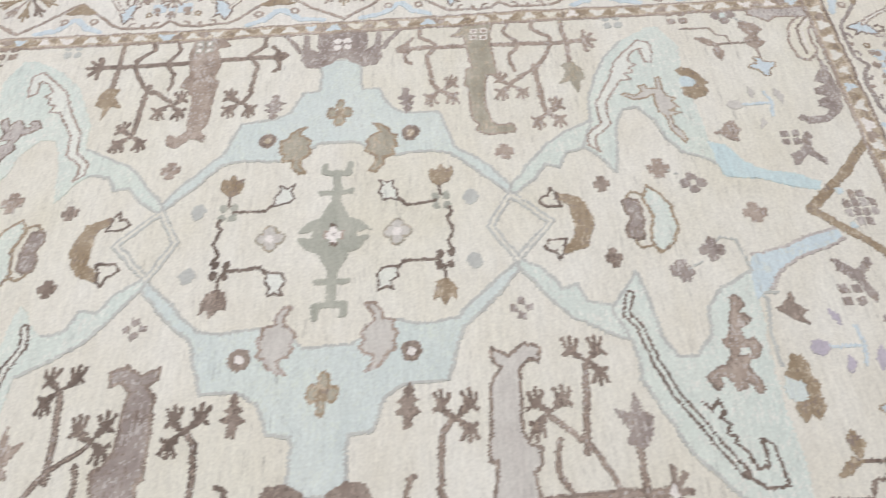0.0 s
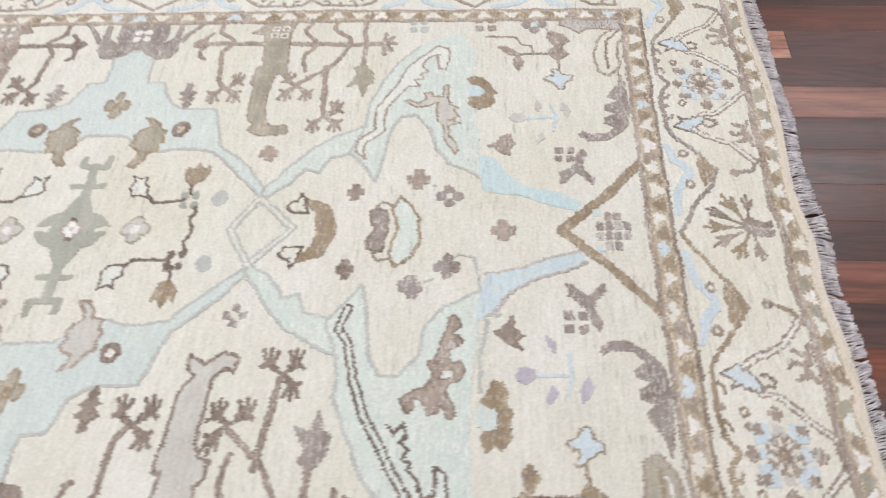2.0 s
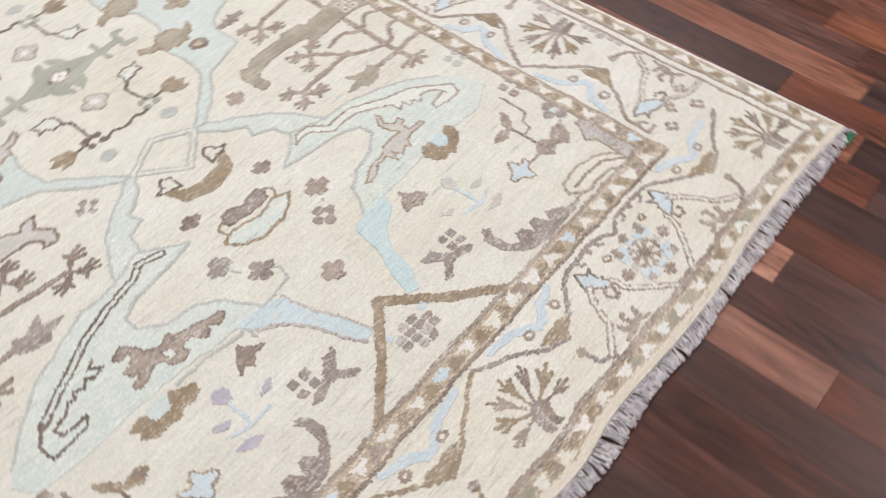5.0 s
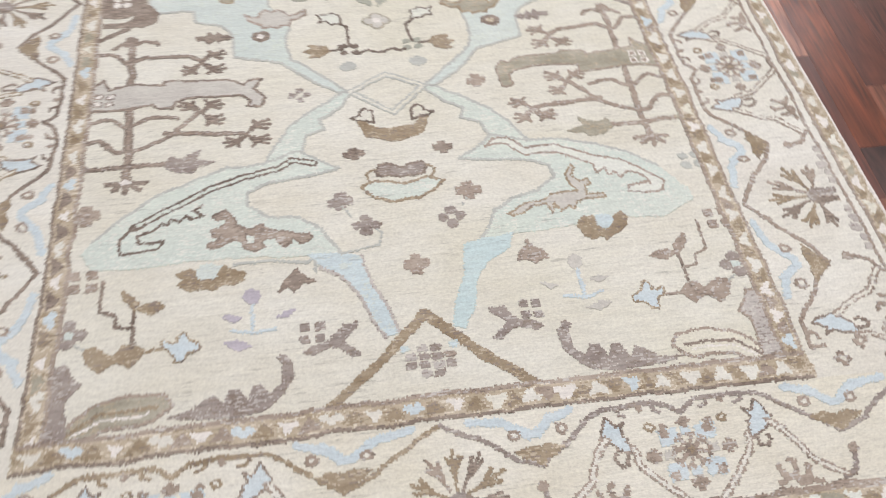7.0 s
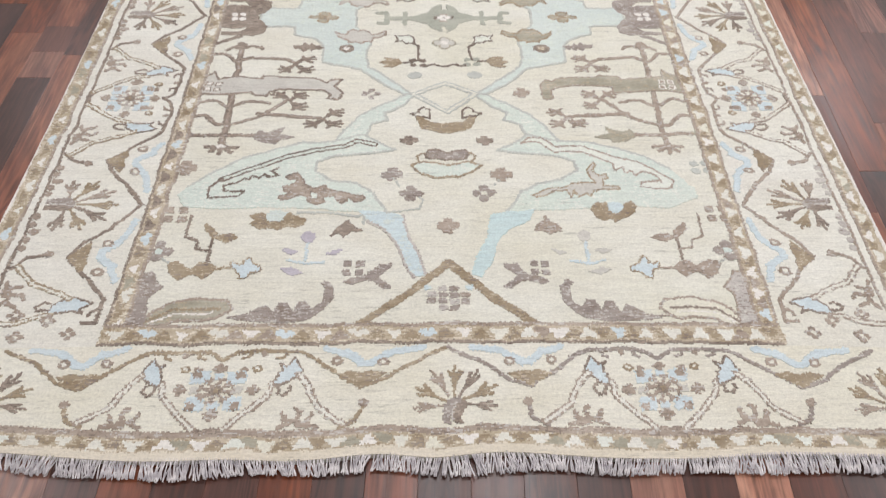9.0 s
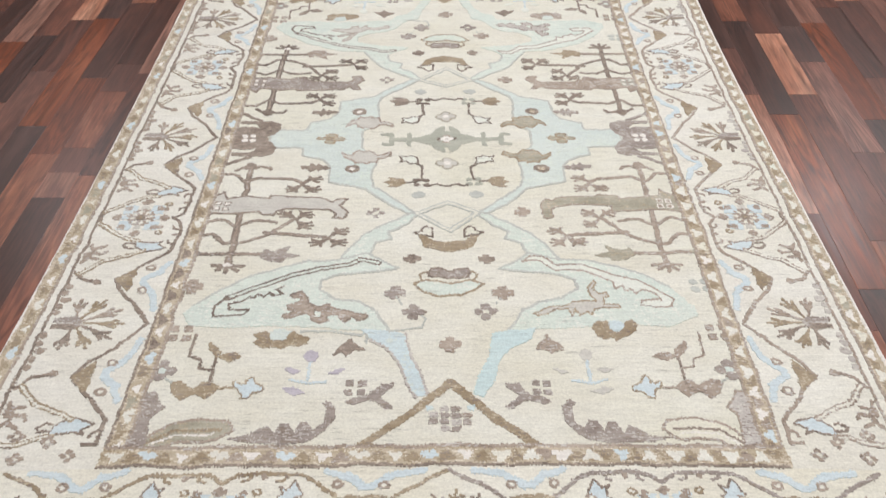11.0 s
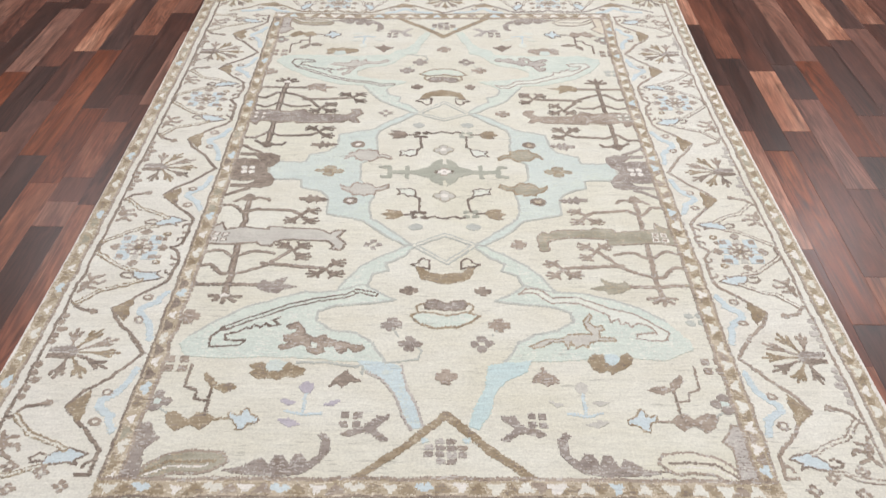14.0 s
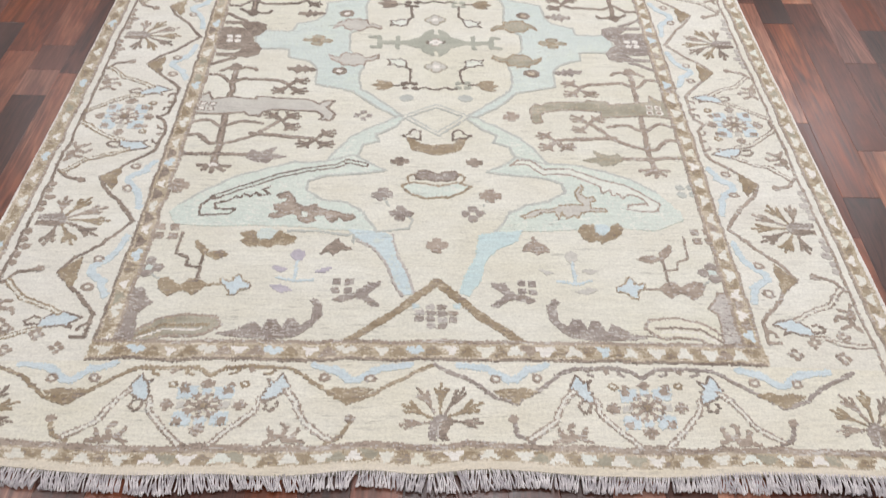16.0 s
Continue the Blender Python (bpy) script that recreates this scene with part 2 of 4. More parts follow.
def window_of(u0, v0, u1, v1):
    i0, i1 = int((u0 / 1000 + NU * KNOT / 2) / KNOT) - 2, int((u1 / 1000 + NU * KNOT / 2) / KNOT) + 3
    j0, j1 = int((v0 / 1000 + NV * KNOT / 2) / KNOT) - 2, int((v1 / 1000 + NV * KNOT / 2) / KNOT) + 3
    return slice(max(j0, 0), max(min(j1, NV), 0)), slice(max(i0, 0), max(min(i1, NU), 0))


def tie(part_of, dye, mask):
    OWNER[part_of][mask] = len(MOTIFS) - 1
    DYE[part_of][mask] = DYE_NAMES.index(dye)


def fill(pts, dye):
    p = np.array(pts, float)
    part_of = window_of(*p.min(0), *p.max(0))
    x, y = CU[part_of], CV[part_of]
    inside = np.zeros(x.shape, bool)
    for (ax, ay), (bx, by) in zip(p, np.roll(p, -1, 0)):
        if ay != by:
            inside ^= ((ay > y) != (by > y)) & (x < (bx - ax) * (y - ay) / (by - ay) + ax)
    tie(part_of, dye, inside)


def stroke(pts, width, dye, closed=False):
    p = np.array(list(pts) + ([pts[0]] if closed else []), float)
    for a, b in zip(p[:-1], p[1:]):
        lo, hi = np.minimum(a, b) - width, np.maximum(a, b) + width
        part_of = window_of(*lo, *hi)
        x, y = CU[part_of], CV[part_of]
        d = b - a
        k = np.clip(((x - a[0]) * d[0] + (y - a[1]) * d[1]) / max(d @ d, 1e-9), 0, 1)
        tie(part_of, dye, (x - a[0] - k * d[0]) ** 2 + (y - a[1] - k * d[1]) ** 2 < (width / 2) ** 2)


def oval(cu, cv, ru, rv, dye):
    part_of = window_of(cu - ru, cv - rv, cu + ru, cv + rv)
    tie(part_of, dye, ((CU[part_of] - cu) / ru) ** 2 + ((CV[part_of] - cv) / rv) ** 2 < 1)


class Drawn:
    """Draws into one place of the chart: mirrored by (su, sv), shifted to (ou, ov), turned so that its own axes suit a border."""

    def __init__(self, su=1, sv=1, ou=0, ov=0, place=None):
        self.su, self.sv, self.ou, self.ov, self.place = su, sv, ou, ov, place

    def at(self, p):
        if self.place:
            return self.place(*p)
        return (self.su * (p[0] + self.ou), self.sv * (p[1] + self.ov))

    def fill(self, pts, dye, edge=None, width=6):
        q = [self.at(p) for p in pts]
        fill(q, dye)
        if edge:
            stroke(q, width, edge, True)

    def line(self, pts, width, dye):
        stroke([self.at(p) for p in pts], width, dye)

    def oval(self, u, v, ru, rv, dye):
        self.fill([(u + ru * math.cos(a), v + rv * math.sin(a)) for a in (k * math.tau / 14 for k in range(14))], dye)

    def block(self, u, v, du, dv, dye):
        self.fill([(u - du, v - dv), (u + du, v - dv), (u + du, v + dv), (u - du, v + dv)], dye)

    def moved(self, u, v):
        return Drawn(self.su, self.sv, self.ou + u, self.ov + v)


def motif(name, label):
    MOTIFS.append((name, label))


def both(pts):
    """A half outline and its mirror image across v = 0."""
    return list(pts) + [(u, -v) for u, v in reversed(pts)]


def across(pts):
    """A half outline and its mirror image across u = 0."""
    return list(pts) + [(-u, v) for u, v in reversed(pts)]


# ---- small forms ----


def small_cross(d, u, v, r, dye):
    d.block(u, v, r, r * 0.42, dye)
    d.block(u, v, r * 0.42, r * 0.9, dye)
    d.oval(u, v, r * 0.66, r * 0.6, dye)


def four_petals(d, u, v, r, dye, heart="ground"):
    for du, dv in ((r * 0.62, 0), (-r * 0.62, 0), (0, r * 0.6), (0, -r * 0.6)):
        d.oval(u + du, v + dv, r * 0.44, r * 0.4, dye)
    d.oval(u, v, r * 0.3, r * 0.27, heart)


def four_dots(d, u, v, r, dye):
    for a in (-1, 1):
        for b in (-1, 1):
            d.oval(u + a * r, v + b * r * 0.85, r * 0.8, r * 0.62, dye)


def four_squares(d, u, v, r, dye):
    for a in (-1, 1):
        for b in (-1, 1):
            motif("square", "small woven square of a group of four")
            d.block(u + a * r * 0.6, v + b * r * 0.56, r * 0.4, r * 0.36, dye)


def ring(d, u, v, r, dye, heart):
    d.oval(u, v, r, r * 0.9, dye)
    d.oval(u, v, r * 0.42, r * 0.38, heart)


def fork_leaf(d, u, v, way, dye):
    """A small plump leaf with three fingers and two back lobes that points along u."""
    d.oval(u + way * 12, v, 11, 8, dye)
    for du, dv in ((3, -13), (31, -12), (36, 0), (30, 12), (2, 12)):
        d.line([(u + way * 9, v + dv * 0.35), (u + way * du, v + dv)], 7, dye)


def sprig(d, u, v, dye, leaves=((1, 1), (-1, 1), (-1, -1))):
    """Three small forked leaves at a branch's end."""
    for way, side in leaves:
        d.line([(u, v), (u + way * 11, v + side * 18)], 7, dye)
        fork_leaf(d, u + way * 9, v + side * 22, way, dye)


# ---- field: large pale forms first ----
QUADS = ((-1, 1), (1, 1), (-1, -1), (1, -1))
NEAR_LEFT, NEAR_RIGHT, FAR_LEFT, FAR_RIGHT = QUADS


def lobe(su):
    motif("medallion_lobe", "pale blue wool medallion lobe with a grey outline")
    half = [(497, 46), (418, 44), (398, 47), (395, 84), (354, 98), (337, 106), (318, 133), (313, 205), (257, 224), (215, 236), (150, 303), (92, 346), (80, 338), (128, 289), (194, 228), (203, 186), (196, 118), (222, 60), (238, 42), (239, 8)]
    Drawn(su).fill(both(half), "blue", "line", 6)


def leaf_arm(q):
    motif("arching_leaf", "mint and sky-blue arching leaf with an outlined stem")
    d = Drawn(*q)
    ribbon = [(74, 342), (92, 338), (125, 362), (160, 386), (205, 425), (240, 480), (262, 522), (230, 535), (186, 500), (178, 458), (140, 442), (146, 412), (108, 385)]
    blade = [(262, 522), (330, 527), (395, 550), (455, 577), (508, 622), *(((565, 676), (580, 702), (560, 738)) if q[0] < 0 else ((550, 684), (552, 715))), (480, 748), (410, 742), (330, 741), (250, 750), (184, 752), (140, 756), (128, 752), (146, 726), (167, 692), (200, 665), (255, 655), (292, 624), (290, 592), (252, 573), (175, 563), (116, 553), (162, 522), (190, 497)]
    stalk = [(188, 748), (170, 785), (130, 806), (105, 845), (90, 900), (68, 942), (46, 934), (59, 885), (81, 830), (93, 764), (128, 754)]
    d.fill(ribbon, "mint", "line", 6)
    d.fill(blade, "mint")
    if q[1] > 0:
        tip = 6 if q[0] < 0 else 5
        d.line([*blade[:tip]], 6, "line")
        d.line(blade[-14:] + blade[:1], 6, "line")
        if q[0] < 0:
            d.line([(320, 757), (250, 757), (190, 766), (178, 762), (177, 792)], 6, "line")
    d.fill(stalk, ("sky" if q[0] < 0 else "teal") if q[1] > 0 else "mint")
    if q == NEAR_LEFT:
        d.line(stalk[1:6], 6, "mist")
        d.line(stalk[6:10], 6, "mist")
    if q[0] < 0:
        d.line([(130, 756), (60, 745), (52, 716), (72, 700)], 4, "line")


def leaf_vein(q):
    motif("leaf_vein", "dark double vein line along a pale leaf")
    d = Drawn(*q)
    dye = "dark" if q[0] < 0 else "tan"
    if q[0] > 0:
        edge = [(171, 528), (192, 508), (221, 509), (251, 540), (308, 540), (333, 552), (382, 578), (437, 597), (509, 662), (498, 684), (460, 686), (431, 679), (439, 664), (481, 664), (472, 646), (442, 629), (429, 643), (418, 627), (404, 634), (398, 615), (381, 625), (378, 600), (330, 574), (300, 560), (246, 558), (216, 526), (196, 522)]
        d.fill(edge, "haze", dye, 5)
        return
    back = [(168, 532), (205, 521), (238, 540), (300, 553), (360, 575), (405, 600), (455, 628), (494, 652)]
    d.line(back, 17, dye)
    d.line(back[:-1] + [(488, 648)], 7, "mint" if q[1] > 0 else "haze")
    d.line([(496, 650), (518, 686), (512, 712), (450, 706), (441, 692), (486, 688), (488, 670), (462, 664)], 6, dye)
    d.line([(462, 664), (446, 650), (436, 652), (430, 640), (414, 648), (404, 634), (392, 646), (372, 638), (388, 626), (376, 614)], 6, dye)


for su in (-1, 1):
    lobe(su)
for q in QUADS:
    leaf_arm(q)
for q in QUADS:
    leaf_vein(q)


def diamond(sv):
    motif("diamond_outline", "grey-green diamond outline between crossing vines")
    d = Drawn(1, sv)
    pts = [(0, 297), (78, 338), (4, 410), (-78, 338)]
    d.line(pts + pts[:1], 15, "line")
    d.line(pts + pts[:1], 6, "ground")


for sv in (1, -1):
    diamond(sv)

# ---- centre ----


def medallion():
    motif("centre_medallion", "sage grey lozenge medallion with barred stems")
    d = Drawn()
    quarter = [(78, 8), (58, 16), (40, 28), (32, 50), (14, 66), (6, 70)]
    d.fill(both(quarter[::1]) + [(-u, v) for u, v in both(quarter)], "sage")
    d.fill(both([(80, 9), (30, 34), (0, 44), (-30, 34), (-80, 9)]), "sage")
    for s in (-1, 1):
        d.line([(s * 70, 0), (s * 156, 0)], 17, "sage")
        d.line([(s * 106, -27), (s * 106, 27)], 13, "sage")
        d.line([(s * 178, -25), (s * 156, -25), (s * 156, 25), (s * 178, 25)], 13, "sage")


def heart_flower():
    motif("centre_flower", "small white cross flower with dark tips")
    d = Drawn()
    for a, b in ((1, 0), (-1, 0), (0, 1), (0, -1)):
        d.block(a * 20, b * 17, 5 if a else 9, 4 if b else 8, "dark" if a else "tan")
    small_cross(d, 0, 0, 17, "white")
    d.oval(0, 0, 4, 4, "mist")


medallion()
heart_flower()


def rosette(sv):
    motif("rosette", "small taupe rosette with a pale heart")
    d = Drawn(1, sv)
    for dye, k in (("olive", 1.0), ("pearl", 0.72)):
        for a in range(4):
            c, s = math.cos(a * math.pi / 2), math.sin(a * math.pi / 2)
            d.oval(17 * c, 119 + 14 * s, 15 * k, 14 * k, dye)
        d.oval(0, 119, 20 * k, 18 * k, dye)
    d.oval(0, 119, 9, 8, "white")


for sv in (1, -1):
    rosette(sv)


def tulip(q):
    motif("tulip_stem", "brown tulip bud on a four-dot stem")
    d = Drawn(*q)
    bud = [(106, 206), (118, 190), (138, 184), (158, 184), (151, 196), (170, 206), (151, 216), (160, 228), (138, 229), (118, 222)]
    d.fill(bud, "gold" if q[0] > 0 or q == NEAR_LEFT else "brown")
    d.line([(84, 206), (108, 206)], 5, "dark")
    four_dots(d, 68, 206, 12, "dark" if q[0] < 0 else "sage")
    d.line([(68, 196), (66, 134), (80, 122)], 6, "dark")


def outlined_bird(q):
    motif("outlined_bird", "pale bird-shaped form with a dark outline")
    Drawn(*q).fill([(78, 118), (82, 92), (98, 82), (114, 90), (130, 84), (121, 99), (128, 112), (110, 109), (101, 120)], "haze", "dark", 4)


def side_cloud(q):
    motif("cloud_scroll", "cloud-shaped scroll with curling ends and a brown outline")
    d = Drawn(*q)
    body = [(158, 64), (157, 78), (174, 92), (192, 92), (197, 113), (212, 111), (220, 120), (238, 115), (251, 119), (257, 104), (271, 100), (285, 84), (289, 68), (277, 79), (263, 83), (255, 66), (241, 59), (231, 64), (214, 57), (203, 66), (195, 78), (180, 77)]
    d.fill(body, "olive" if q[0] > 0 else "pearl", "gold" if q[0] > 0 else "tan", 6)


def eye_ring(q):
    motif("eye_ring", "brown ring with a pale eye")
    ring(Drawn(*q), 256, 147, 21.5, "brown", "white" if q[0] < 0 else "sand")


def pine_leaf(q):
    motif("pine_leaf", "small stepped leaf pointing at the border")
    half = [(317, 2), (331, 10), (337, 5), (348, 19), (353, 8), (366, 23), (371, 8), (380, 7), (394, 7)]
    Drawn(*q).moved(0, 142).fill(both(half), "brown" if q[0] < 0 else "taupe")


def pale_bud(q):
    motif("pale_bud", "faded pale grey bud")
    d = Drawn(*q)
    d.oval(74, 262, 19, 13, "line")
    d.oval(74, 262, 8, 16, "line")


for q in QUADS:
    for draw in (tulip, outlined_bird, side_cloud, eye_ring, pine_leaf, pale_bud):
        draw(q)


def dotted_bar(sv):
    motif("stepped_bar", "thin stepped brown bar between two buds")
    d = Drawn(1, sv)
    d.line([(52, 218), (38, 224), (26, 213), (8, 222), (-8, 226), (-28, 214), (-52, 224)], 6, "dark")


def gold_cross(su):
    motif("gold_cross", "gold and olive four-lobed cross")
    d = Drawn(su)
    for dye, k in (("gold", 1.0), ("olive", 0.66)):
        for a in range(4):
            c, s = math.cos(a * math.pi / 2), math.sin(a * math.pi / 2)
            d.oval(326 + 25 * c, 17 * s, (19 if c else 11) * k, (12 if s else 9) * k, dye)
    d.oval(326, 0, 11, 9, "gold")


def edge_palmette(su):
    motif("edge_palmette", "dark brown horned palmette with a white four-part flower")
    d = Drawn(su)
    dye = "brown" if su < 0 else "taupe"
    d.fill(both([(604, 40), (600, 54), (566, 58), (540, 55), (524, 44), (504, 14)]), dye)
    for s in (-1, 1):
        d.fill([(u, s * v) for u, v in ((512, 6), (488, 20), (474, 46), (479, 76), (506, 92), (530, 89), (594, 89), (593, 76), (548, 73), (538, 64), (530, 50), (520, 36))], dye)
    for s in (-1, 1):
        motif("palmette_horn", "slender horn of an edge palmette")
        d.line([(536, s * 94), (562, s * 106), (598, s * 132)], 11, dye)
    motif("palmette_flower", "small white four-part flower")
    for a in (-1, 1):
        for b in (-1, 1):
            d.oval(556 + a * 11, b * 11, 9.5, 9, "white")
    for a in (-1, 1):
        d.block(556 + a * 16, 0, 6, 2.5, dye)
        d.block(556, a * 15, 2.5, 5, dye)


for sv in (1, -1):
    dotted_bar(sv)
for su in (-1, 1):
    gold_cross(su)
    edge_palmette(su)


# ---- trees and beasts ----


def tree(q):
    motif("branching_tree", "brown stylised tree with bent branches and jagged leaves")
    d = Drawn(*q)
    dye = {NEAR_LEFT: "brown", NEAR_RIGHT: "tan", FAR_LEFT: "dark", FAR_RIGHT: "brown"}[q]
    leaf = {NEAR_LEFT: "taupe", NEAR_RIGHT: "olive", FAR_LEFT: "tan", FAR_RIGHT: "gold"}[q]
    d.line([(526, 148), (517, 535)], 16 if q[0] < 0 else 13, dye)
    if q[0] < 0:
        d.line([(526, 160), (517, 528)], 6, "tan")
    branches = (
        ([(562, 158), (546, 143), (526, 152), (503, 139), (480, 140), (474, 152)], 9),
        ([(632, 178), (564, 176), (534, 210), (520, 206), (498, 189), (404, 198), (376, 216)], 10),
        ([(630, 377), (588, 376), (572, 368), (556, 370), (528, 394), (511, 391), (484, 373), (455, 372), (428, 379)], 9),
        ([(628, 434), (573, 428), (540, 463), (512, 463), (480, 452), (437, 426), (392, 368)], 10),
        ([(449, 420), (300, 434)], 11),
        ([(600, 499), (440, 502)], 11),
    )
    for pts, wide in branches:
        d.line(pts, wide, dye)
    if q[0] < 0:
        for pts, wide in branches[1:]:
            d.line(pts, wide - 7, "tan")
    d.fill([(508, 140), (518, 124), (528, 120), (538, 126), (544, 142), (527, 156)], dye)
    sprig(d, 378, 217, dye)
    sprig(d, 382, 368, dye, ((1, -1), (-1, -1), (-1, 1)))
    sprig(d, 292, 436, dye)
    d.fill([(446, 512), (440, 482), (420, 492), (378, 468), (388, 494), (346, 509), (386, 514), (392, 530), (424, 526)], leaf)
    d.fill([(626, 465), (612, 480), (584, 497), (612, 515), (626, 524)], leaf)
    for a in range(5):
        k = math.pi * (0.05 + 0.225 * a)
        d.line([(517, 542), (517 + 34 * math.cos(k), 540 + 27 * math.sin(k))], 10, dye)
    d.oval(517, 541, 11, 8, "white" if q[0] < 0 else dye)


def beast(q):
    motif("long_beast", "long-bodied stylised beast with four small squares")
    d = Drawn(*q)
    body = [(612, 342), (612, 286), (577, 254), (568, 283), (512, 272), (456, 278), (455, 267), (414, 272), (315, 278), (297, 295), (285, 280), (262, 279), (276, 308), (252, 335), (262, 360), (290, 358), (281, 340), (303, 322), (350, 323), (407, 323), (432, 336), (440, 352), (463, 347), (480, 336), (541, 346)]
    if q == NEAR_RIGHT:
        body = [(239, 304), (254, 283), (267, 292), (278, 281), (294, 275), (385, 276), (395, 268), (446, 272), (446, 286), (492, 278), (557, 275), (562, 245), (578, 263), (602, 272), (597, 338), (538, 334), (452, 338), (418, 340), (420, 314), (380, 311), (331, 307), (282, 315), (265, 327), (268, 360), (246, 362), (242, 337)]
    dye, edge = {NEAR_LEFT: ("pearl", "brown"), NEAR_RIGHT: ("olive", "tan"), FAR_LEFT: ("taupe", "brown"), FAR_RIGHT: ("tan", None)}[q]
    d.fill(body, dye, edge, 4 if q == NEAR_RIGHT else 6)
    cu, cv = (562, 309) if q == NEAR_RIGHT else (574, 314)
    for a in (-1, 1):
        for b in (-1, 1):
            d.block(cu + a * 12, cv + b * 11, 9, 8, "white" if q == NEAR_RIGHT else "brown" if q[0] < 0 else "sage")
            d.block(cu + a * 12, cv + b * 11, 5.5, 5, "tan" if q == NEAR_RIGHT else "white")


for q in QUADS:
    tree(q)
    beast(q)


def leaf_animal(q):
    motif("prowling_animal", "small stylised animal on a pale leaf")
    d = Drawn(*q)
    if q in (NEAR_LEFT, FAR_RIGHT):
        body = [(333, 628), (354, 638), (350, 652), (331, 650), (335, 664), (357, 676), (354, 690), (340, 695), (367, 708), (360, 717), (336, 713), (318, 701), (304, 705), (300, 717), (284, 733), (262, 727), (270, 716), (262, 708), (246, 706), (240, 717), (226, 729), (214, 713), (196, 725), (177, 715), (184, 704), (212, 704), (224, 694), (254, 685), (270, 671), (290, 680), (312, 668), (316, 650)]
        d.fill(body, "tan" if q == NEAR_LEFT else "mist", "brown", 4)
        d.fill([(286, 694), (300, 690), (294, 712), (280, 714)], "mint", "brown", 3)
    elif q == NEAR_RIGHT:
        d.fill([(185, 705), (198, 697), (222, 682), (263, 679), (276, 668), (308, 665), (332, 667), (316, 638), (317, 623), (338, 598), (339, 612), (329, 628), (341, 644), (356, 637), (362, 648), (347, 658), (348, 676), (380, 675), (380, 685), (337, 688), (322, 696), (317, 708), (305, 699), (289, 709), (278, 692), (271, 714), (261, 691), (236, 689), (219, 702), (198, 711)], "pearl", "gold", 4.5)
    else:
        dye, edge = ("pearl", "gold") if q[1] > 0 else ("pearl", "tan")
        for pts, w in (([(302, 664), (312, 640), (322, 614), (338, 602)], 16), ([(314, 652), (338, 644), (354, 634)], 15)):
            d.line(pts, w, edge)
            d.line(pts, w - 9, dye)
        d.fill([(185, 705), (200, 692), (226, 682), (262, 684), (290, 664), (318, 658), (332, 664), (385, 675), (379, 689), (338, 685), (322, 691), (318, 705), (300, 709), (296, 698), (281, 700), (268, 713), (262, 698), (240, 695), (214, 701), (200, 714)], dye, edge, 5)


def scroll_cloud(q):
    motif("brown_scroll", "brown scalloped scroll around a pale blue patch")
    d = Drawn(*q)
    if q == NEAR_RIGHT:
        d.oval(363, 743, 19, 17, "sky")
        d.fill([(308, 748), (315, 732), (331, 725), (348, 728), (348, 751), (360, 763), (377, 753), (384, 733), (401, 725), (411, 737), (406, 758), (389, 773), (369, 779), (359, 787), (348, 778), (332, 781), (318, 772)], "gold")
        return
    d.oval(360, 768, 26, 20, "blue")
    d.fill([(414, 763), (398, 756), (383, 762), (378, 780), (348, 783), (339, 754), (324, 766), (299, 776), (302, 790), (316, 802), (335, 798), (353, 810), (375, 802), (393, 806), (412, 788), (404, 776)], "gold" if q[0] < 0 else "tan")


def lone_leaf(q):
    motif("lone_leaf", "small brown notched leaf")
    if q == NEAR_RIGHT:
        Drawn(*q).fill([(183, 814), (188, 794), (203, 784), (208, 768), (217, 783), (235, 795), (244, 815), (230, 815), (214, 822), (203, 813)], "tan")
        return
    Drawn(*q).fill([(246, 826), (236, 804), (222, 792), (210, 774), (198, 792), (175, 814), (196, 816), (212, 832), (226, 818)], "brown")


def faded_flower(q):
    motif("faded_flower", "faded lilac petals on the cream ground")
    d = Drawn(*q)
    dye = {NEAR_LEFT: "lilac", NEAR_RIGHT: "pearl"}.get(q, "haze")
    d.oval(286, 828, 14, 17, dye)
    motif("faded_petal", "faded petal on the cream ground")
    d.fill([(338, 866), (322, 862), (300, 870), (318, 880)], dye)
    motif("faded_petal", "faded petal on the cream ground")
    d.fill([(250, 878), (236, 870), (210, 864), (228, 882)], dye)
    motif("faded_petal", "faded petal on the cream ground")
    d.fill([(336, 920), (312, 914), (284, 928), (310, 936)], dye)
    d.line([(286, 845), (288, 905)], 6, "ice")
    d.line([(250, 900), (288, 905), (322, 896)], 5, "ice")


def squares_and_bird(q):
    d = Drawn(*q)
    four_squares(d, 187, 917, 21, "taupe")
    motif("flying_bird", "small taupe bird with spread wings")
    dye = "taupe" if q[1] > 0 else "mist"
    d.fill([(112, 902), (124, 908), (138, 905), (146, 922), (158, 936), (190, 942), (204, 953), (188, 962), (160, 951), (146, 954), (126, 974), (108, 970), (132, 948), (138, 938), (126, 926), (114, 916)], dye)


